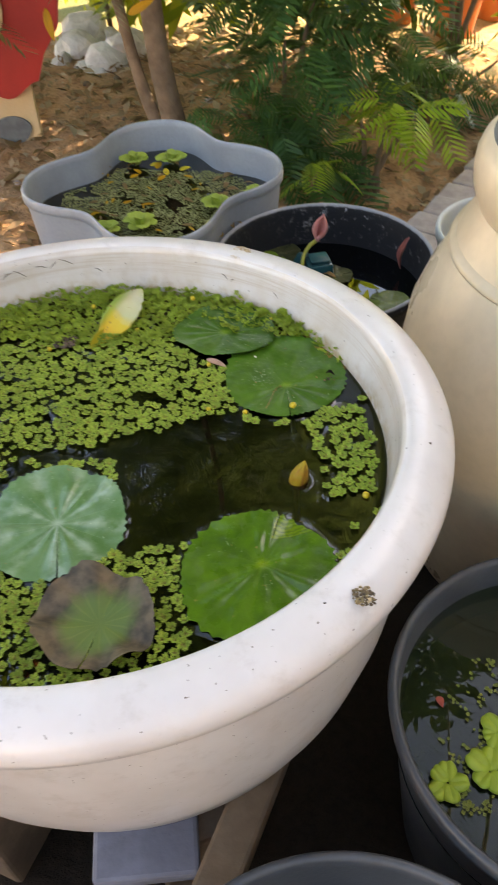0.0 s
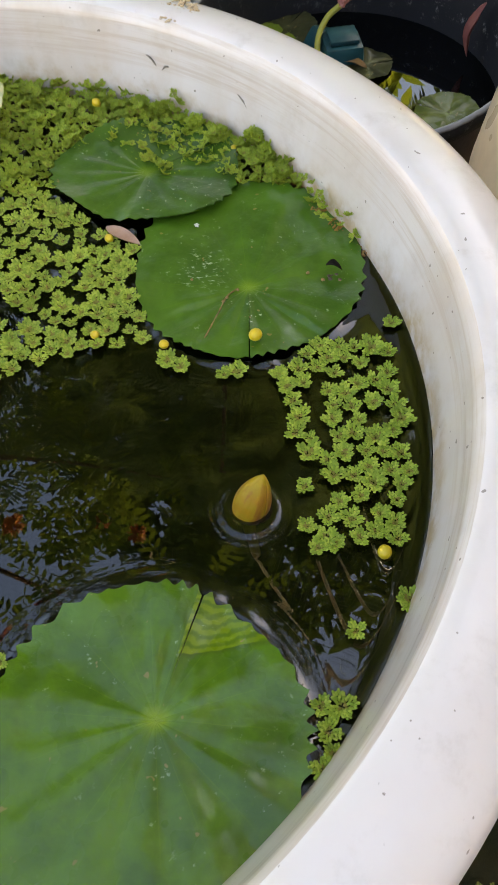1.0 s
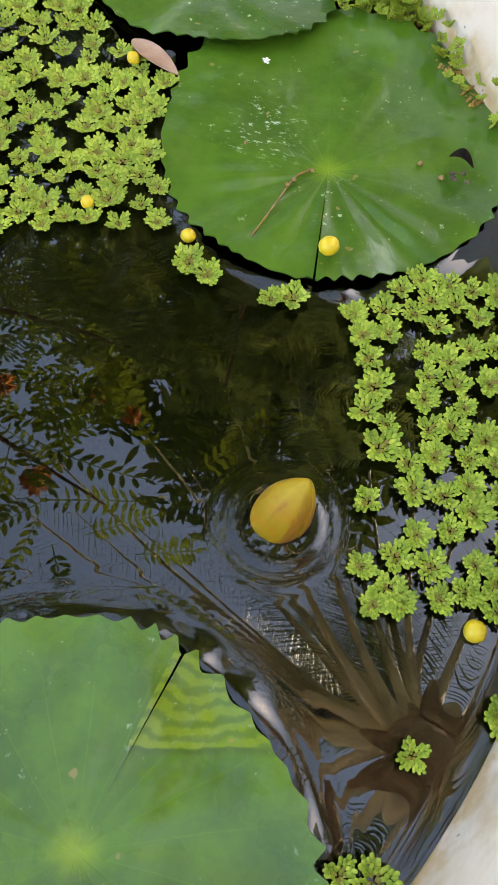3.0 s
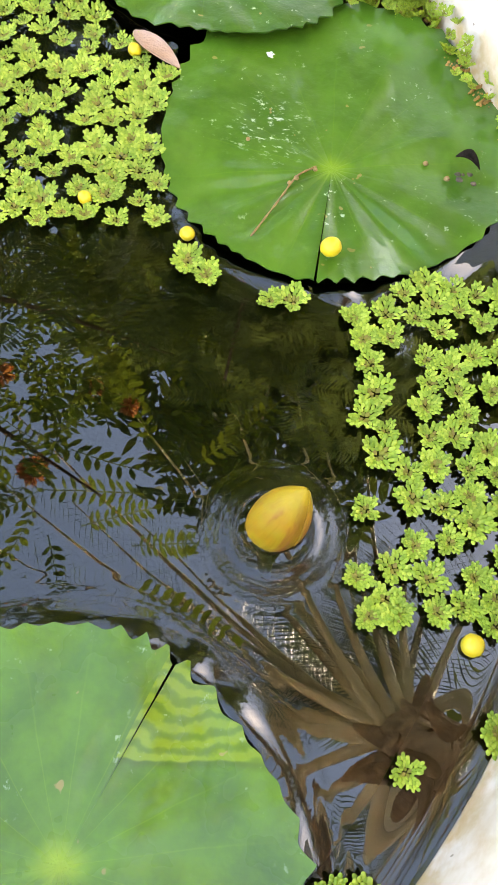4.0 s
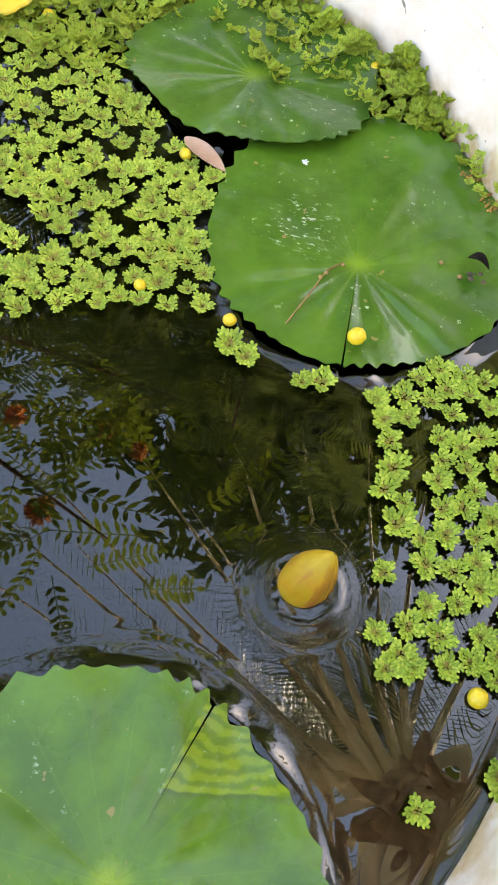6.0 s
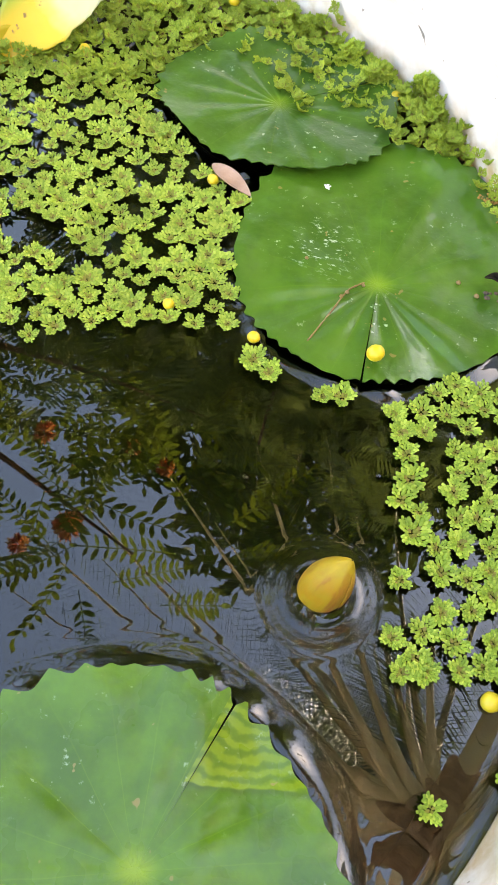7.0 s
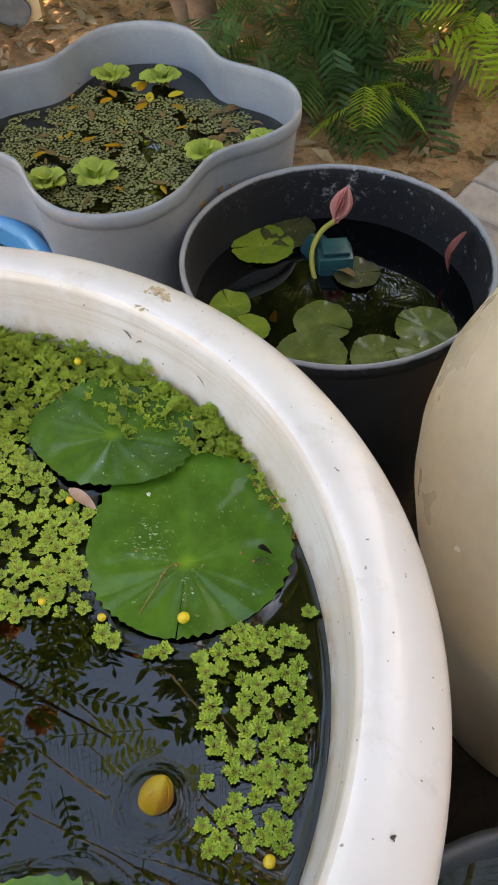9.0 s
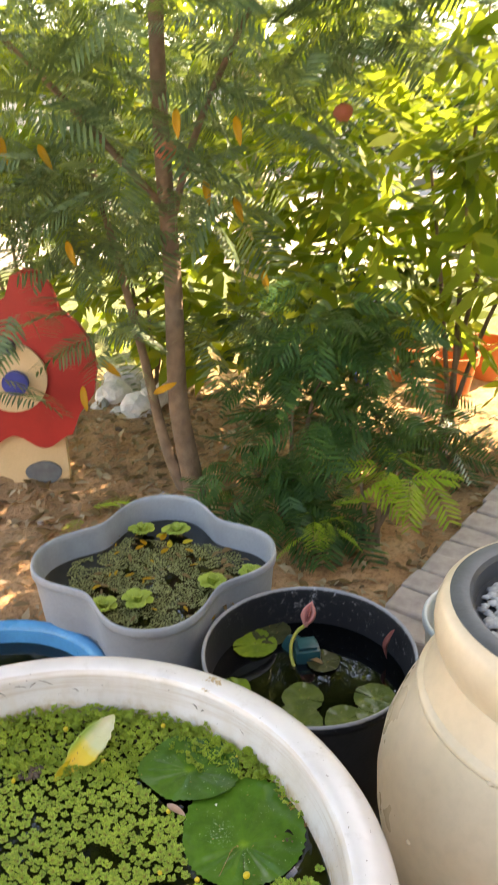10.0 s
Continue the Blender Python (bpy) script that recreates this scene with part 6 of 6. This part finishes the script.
def pale_tree():
    tree = thing("pale_trunk_tree", "tree with a straight pale trunk standing on the lawn", "tree", (-0.12, 4.1, 0.0))
    limb("trunk", [(0, 0, -0.05), (0.01, 0, 0.8), (0.0, 0.02, 2.4), (0.05, 0.0, 6.0)], 0.105, 0.07, PALE_BARK, tree, 20, 14)
    for i, (x, y, z) in enumerate([(1.2, 0.2, 7.2), (-1.2, 0.1, 7.1), (0.1, 1.2, 7.5), (0.0, -1.0, 7.3)]):
        limb("limb", [(0.04, 0, 5.2 + 0.1 * i), (x * 0.5, y * 0.5, 6.2), (x, y, z)], 0.05, 0.012, PALE_BARK, tree)
    crown("crown", SPRIGS, [(1.2, 0.2, 7.2, 1.0, 150), (-1.2, 0.1, 7.1, 1.0, 150), (0.1, 1.2, 7.5, 1.0, 150), (0.0, -1.0, 7.3, 1.0, 150), (0, 0, 8.0, 1.0, 150)], HEDGE, tree, 12, (1.4, 2.2))
    return tree


pale_tree()
CLAY = plain("terracotta", (0.50, 0.17, 0.06), (0.42, 0.13, 0.05), 14.0, 0.8, 0.3)
for x, y, r, h in ((0.70, 3.25, 0.10, 0.17), (0.93, 3.10, 0.11, 0.19), (1.12, 3.3, 0.10, 0.2)):
    pot = thing("clay_pot", "orange terracotta flower pot in the sun", "flower pot", (x, y, soil_height(x, y) - 0.004), group="terracotta pots")
    part("body", lathe([(0.012, 0), (r * 0.7, 0), (r * 0.95, h * 0.8), (r * 0.9, h * 0.8), (r * 0.65, 0.02), (0.012, 0.02)], 40), CLAY, pot, crisp=40)
    part("rim", lathe([(r * 0.9, h * 0.78), (r * 1.03, h * 0.78), (r * 1.06, h), (r * 0.95, h), (r * 0.9, h * 0.78)], 40), CLAY, pot, crisp=40)
BLUE_DEEP = plain("deep_blue_plastic", (0.02, 0.07, 0.42), (0.015, 0.05, 0.33), 12.0, 0.35, 0.1)
for x, y, h in ((0.46, 3.12, 0.55), (0.53, 3.16, 0.48)):
    stake = thing("plant_stake", "deep blue plastic plant stake with a round cap", "stake", (x, y, 0.0), group="blue plant stakes")
    part("pole", tube([(0, 0, -0.02), (0.004, 0, h * 0.5), (0, 0, h)], [0.018, 0.018, 0.018], 12), BLUE_DEEP, stake)
    part("cap", lathe([(0.012, h - 0.004), (0.026, h), (0.027, h + 0.02), (0.012, h + 0.03)], 20), BLUE_DEEP, stake)
rnd = random.Random(15)
shrub("hedge", "far hedge of leafy shrubs along the wall", "hedge", (0, 13.5, 0),
      [(rnd.uniform(-7, 7), rnd.uniform(-0.6, 1.5), rnd.uniform(0.3, 2.6), 0.8, 26) for _ in range(46)], SPRIGS, HEDGE, [(i - 5.0, 0.3, 1.6) for i in range(11)], 16, (1.6, 2.6))


# ---- painted mushroom house panel ----
def outline_panel(points, thick, bevel=0.004):
    bm = bmesh.new()
    vs = [bm.verts.new((x, 0, z)) for x, z in points]
    face = bm.faces.new(vs)
    made = bmesh.ops.extrude_face_region(bm, geom=[face])
    for v in (g for g in made["geom"] if isinstance(g, bmesh.types.BMVert)):
        v.co.y += thick
    bmesh.ops.recalc_face_normals(bm, faces=bm.faces)
    return bm


def ring_points(cx, cz, rx, rz, n=36, wob=0.0):
    return [(cx + rx * (1 + wob * math.sin(3 * a)) * math.cos(a), cz + rz * (1 + wob * math.sin(2 * a)) * math.sin(a)) for a in (2 * math.pi * i / n for i in range(n))]


def mushroom_house():
    ob = thing("mushroom_house", "painted mushroom house cut-out with red cap and cream walls", "garden ornament", (-0.715, 1.86, 0.050), 6)
    stem = [(-0.36, 0.0), (-0.20, 0.0), (-0.185, 0.05), (-0.10, 0.065), (-0.065, 0.05), (-0.05, 0.0), (0.03, -0.004), (0.12, 0.02), (0.135, 0.045), (0.135, 0.30), (-0.36, 0.30)]
    part("wall_board", outline_panel(stem, 0.03), CREAM_PAINT, ob, "cream painted board", smooth=False)
    hem = [(-0.46 + 0.63 * i / 44, 0.205 + 0.024 * math.sin(2 * math.pi * i / 14.0 + 0.6)) for i in range(45)]
    cap = hem + [(0.20, 0.30), (0.255, 0.37), (0.275, 0.46), (0.262, 0.55), (0.225, 0.61), (0.175, 0.655), (0.155, 0.73), (0.125, 0.775), (0.08, 0.785), (0.035, 0.765), (0.01, 0.70), (-0.05, 0.665), (-0.16, 0.68), (-0.28, 0.64), (-0.40, 0.53), (-0.46, 0.38)]
    part("cap_board", outline_panel(cap, 0.03), RED_PAINT, ob, "red painted cap", smooth=False, at=pose(0, -0.032, 0))
    part("round_window", outline_panel(ring_points(-0.005, 0.44, 0.118, 0.120), 0.012), CREAM_PAINT, ob, "cream painted disc", smooth=False, at=pose(0, -0.046, 0))
    BLUE_PAINT = plain("blue_paint", (0.012, 0.03, 0.20), (0.02, 0.05, 0.28), 20.0, 0.4, 0.1)
    DARK_PAINT = plain("dark_paint", (0.012, 0.02, 0.03), (0.03, 0.05, 0.05), 20.0, 0.4, 0.1)
    GREY_PAINT = plain("grey_paint", (0.13, 0.15, 0.16), (0.09, 0.10, 0.11), 30.0, 0.6, 0.2)
    part("knob", outline_panel(ring_points(0.012, 0.425, 0.042, 0.040), 0.02), BLUE_PAINT, ob, "dark blue knob", smooth=False, at=pose(0, -0.068, 0))
    part("knob", outline_panel(ring_points(0.004, 0.545, 0.024, 0.024), 0.02), DARK_PAINT, ob, "dark knob", smooth=False, at=pose(0, -0.068, 0))
    part("patch", outline_panel(ring_points(0.048, 0.075, 0.062, 0.044, 30, 0.06), 0.008), GREY_PAINT, ob, "grey painted patch", smooth=False, at=pose(0, -0.009, 0))
    return ob


mushroom_house()


# ---- date palm over the pond ----
def palm():
    top = Vector((1.0, 0.20, 3.85))
    ob = thing("date_palm", "date palm with dry leaf bases leaning over the pots", "palm", (1.62, -0.35, 0.0))
    o = Vector((1.62, -0.35, 0.0))
    pts = curve_points([(0, 0, -0.05), (-0.06, 0.04, 1.2), (-0.25, 0.2, 2.5), tuple(top - o)], 30)
    part("trunk", tube(pts, [0.17 - 0.0015 * i for i in range(30)], 18), PALM_BARK, ob)
    boot_v = blade(0.34, 0.095, 0.35, 0.07, 6, 4, 0.02, 0.6)
    me = bpy.data.meshes.new("leaf_base")
    boot_v.to_mesh(me)
    boot_v.free()
    me.materials.append(PALM_BARK)
    rnd = random.Random(31)
    for i in range(90):
        u = 0.35 + 0.635 * i / 89
        k = min(int(u * 29), 28)
        p = pts[k].lerp(pts[k + 1], u * 29 - k)
        a = 137.5 * i
        b = new("leaf_base", me)
        b.parent = ob
        b.matrix_local = Matrix.Translation(p) @ pose(0, 0, 0, 0, 0, a) @ pose(0.13, 0, -0.05, 0, -rnd.uniform(38, 72), 0)
    tips = [(-1.25, 0.95, 3.95), (-1.2, 0.60, 4.15), (-0.55, 0.95, 4.35), (0.05, 1.1, 4.75), (-0.35, 1.5, 4.6), (0.7, 1.35, 4.9), (0.95, 1.3, 4.7), (-1.5, 0.25, 4.2), (-1.35, 1.35, 4.35), (-0.9, 1.75, 4.5),
            (0.3, 1.9, 4.2), (0.6, 2.1, 4.3), (0.95, 2.2, 4.0), (0.05, 2.1, 3.9), (-0.45, 1.95, 3.8), (1.25, 2.0, 4.4), (1.6, 1.9, 4.2), (-1.0, -0.3, 4.1), (-0.7, -0.9, 4.3), (0.55, 0.95, 5.3), (0.4, 0.5, 5.4), (0.75, 0.7, 5.6), (-0.7, 0.6, 4.9), (0.0, 0.75, 5.1), (-1.1, 0.05, 4.4), (-0.95, 1.1, 4.7), (-0.35, 0.7, 4.8)]
    rnd = random.Random(77)
    tips += [(top.x + 2.1 * math.cos(t) * c, top.y + 2.1 * math.sin(t) * c, top.z + 2.1 * s) for t, c, s in ((rnd.uniform(-2.7, 0.9), math.cos(e), math.sin(e)) for e in (rnd.uniform(-0.1, 1.1) for _ in range(20)))]
    for i, tip in enumerate(tips):
        span = Vector(tip) - top
        az = math.degrees(math.atan2(span.y, span.x))
        length = math.hypot(span.x, span.y)
        ctrl = [(0.06 + (length - 0.06) * u, 0.05 * math.sin(3 * u + i), span.z * u + 0.16 * length * math.sin(math.pi * u ** 0.85)) for u in (0, 0.2, 0.4, 0.6, 0.8, 1.0)]
        line = curve_points(ctrl, 40)
        base = Matrix.Translation(top - o + Vector((0, 0, 0))) @ pose(0, 0, 0, 0, 0, az)
        rachis = tube(line[:40], [0.018 * math.exp(-j / 6) + 0.018 * (1 - j / 39) + 0.003 for j in range(40)], 8)
        fr = part("frond", rachis, PALM_RIB, ob, "arching palm frond", at=base)
        verts, faces = [], []
        for j in range(5, 40):
            p, q = line[j], line[min(j + 1, 39)]
            d = (line[min(j + 1, 39)] - line[j - 1]).normalized()
            for side in (-1, 1):
                for m in (0.0, 0.5):
                    c = p.lerp(q, m)
                    ll = 0.36 * math.sin(math.pi * (0.12 + 0.80 * j / 39)) * rnd.uniform(0.85, 1.1)
                    w = (d * rnd.uniform(0.55, 0.8) + Vector((0, side, 0)) * 0.8 + Vector((0, 0, rnd.uniform(0.1, 0.5)))).normalized()
                    s = w.cross(d).normalized() * 0.0065
                    k = len(verts)
                    e = c + w * ll
                    mid = c + w * ll * 0.4
                    verts.extend([tuple(c), tuple(mid + s), tuple(e), tuple(mid - s)])
                    faces.append((k, k + 1, k + 2, k + 3))
        soup("leaflets", verts, faces, PALM_GREEN, fr)
    return ob


palm()


# ---- tree with long leaves and red flowers over the pond ----
def pinnate(length, pairs, leaf, seed):
    """A once-divided leaf along +x with oval leaflets: verts, triangles."""
    rnd = random.Random(seed)
    verts, faces = [], []
    for i in range(pairs * 2 + 1):
        u = 0.12 + 0.86 * (i // 2) / pairs
        side = (1 if i % 2 else -1) if i < pairs * 2 else 0
        a = side * radians(rnd.uniform(52, 66))
        p = Vector((length * u, 0, -0.22 * length * u * u))
        d = Vector((math.cos(a), math.sin(a), rnd.uniform(-0.25, 0.1)))
        s = Vector((-math.sin(a), math.cos(a), rnd.uniform(-0.3, 0.3)))
        ll = leaf * rnd.uniform(0.85, 1.1) * (1 - 0.35 * abs(u - 0.5))
        k = len(verts)
        for v, w in ((0, 0), (0.25, 0.15), (0.55, 0.19), (0.85, 0.11), (1, 0), (0.85, -0.11), (0.55, -0.19), (0.25, -0.15)):
            verts.append(tuple(p + d * ll * v + s * ll * w))
        faces.extend((k, k + j, k + j + 1) for j in range(1, 7))
    for j in range(5):
        p, q = (Vector((length * u, 0, -0.22 * length * u * u)) for u in (j / 5, (j + 1) / 5))
        k = len(verts)
        verts.extend(tuple(c) for c in (p + Vector((0, 0.0025, 0)), p - Vector((0, 0.0025, 0)), q - Vector((0, 0.002, 0)), q + Vector((0, 0.002, 0))))
        faces.extend([(k, k + 1, k + 2), (k, k + 2, k + 3)])
    return np.array(verts, np.float32), np.array(faces, np.int32)


def flowering_tree():
    tree = thing("flowering_tree", "slender tree with long divided leaves and red flowers over the pond", "tree", (-2.1, 0.9, 0.0))
    limb("trunk", [(0, 0, -0.05), (0.05, 0.0, 0.9), (0.2, 0.05, 1.9), (0.35, 0.1, 2.9)], 0.06, 0.03, BARK, tree, 18, 10)
    limb("limb", [(0.2, 0.05, 1.95), (0.7, 0.0, 2.4), (1.25, -0.15, 2.65), (1.75, -0.3, 2.75)], 0.022, 0.004, BARK, tree)
    limb("limb", [(0.25, 0.05, 2.2), (0.8, 0.25, 2.6), (1.3, 0.35, 2.8), (1.8, 0.35, 2.9)], 0.020, 0.004, BARK, tree)
    limb("limb", [(0.3, 0.08, 2.5), (0.6, 0.5, 3.0), (1.1, 0.9, 3.3)], 0.018, 0.005, BARK, tree)
    units = [pinnate(0.34, 9, 0.055, s) for s in range(4)]
    crown("crown", units, [(0.9, 0.15, 2.62, 0.35, 14), (1.25, -0.05, 2.65, 0.30, 10), (1.15, 0.35, 2.8, 0.33, 14), (1.6, -0.3, 2.7, 0.2, 6), (1.62, 0.3, 2.85, 0.25, 16), (0.6, 0.7, 3.1, 0.4, 40), (1.1, 0.9, 3.3, 0.4, 50), (0.5, 0.2, 2.9, 0.45, 40), (1.4, 0.7, 3.3, 0.35, 30), (1.5, -0.35, 2.75, 0.28, 4), (1.8, -0.5, 2.85, 0.28, 3), (1.9, -0.1, 2.95, 0.28, 4)], LONG_LEAF, tree, 41, (0.8, 1.2))
    rnd = random.Random(5)
    for x, y, z, r in ((1.36, -0.05, 2.55, 0.045), (1.55, -0.32, 2.6, 0.055), (1.62, 0.05, 2.7, 0.035), (1.75, 0.02, 2.72, 0.04), (1.42, -0.42, 2.62, 0.04)):
        verts, faces = [], []
        for _ in range(90):
            d = Vector((rnd.gauss(0, 1), rnd.gauss(0, 1), rnd.gauss(0, 1))).normalized()
            s = d.cross(Vector((0.3, 0.5, rnd.uniform(-1, 1)))).normalized() * r * 0.14
            k = len(verts)
            verts.extend([tuple(d * r * 0.1), tuple(d * r * 0.7 + s), tuple(d * r * rnd.uniform(0.85, 1.1)), tuple(d * r * 0.7 - s)])
            faces.append((k, k + 1, k + 2, k + 3))
        fl = soup("flower", verts, faces, RED_FLOWER, tree, "fluffy red flower head")
        fl.matrix_local = Matrix.Translation((x, y, z))
    return tree


flowering_tree()
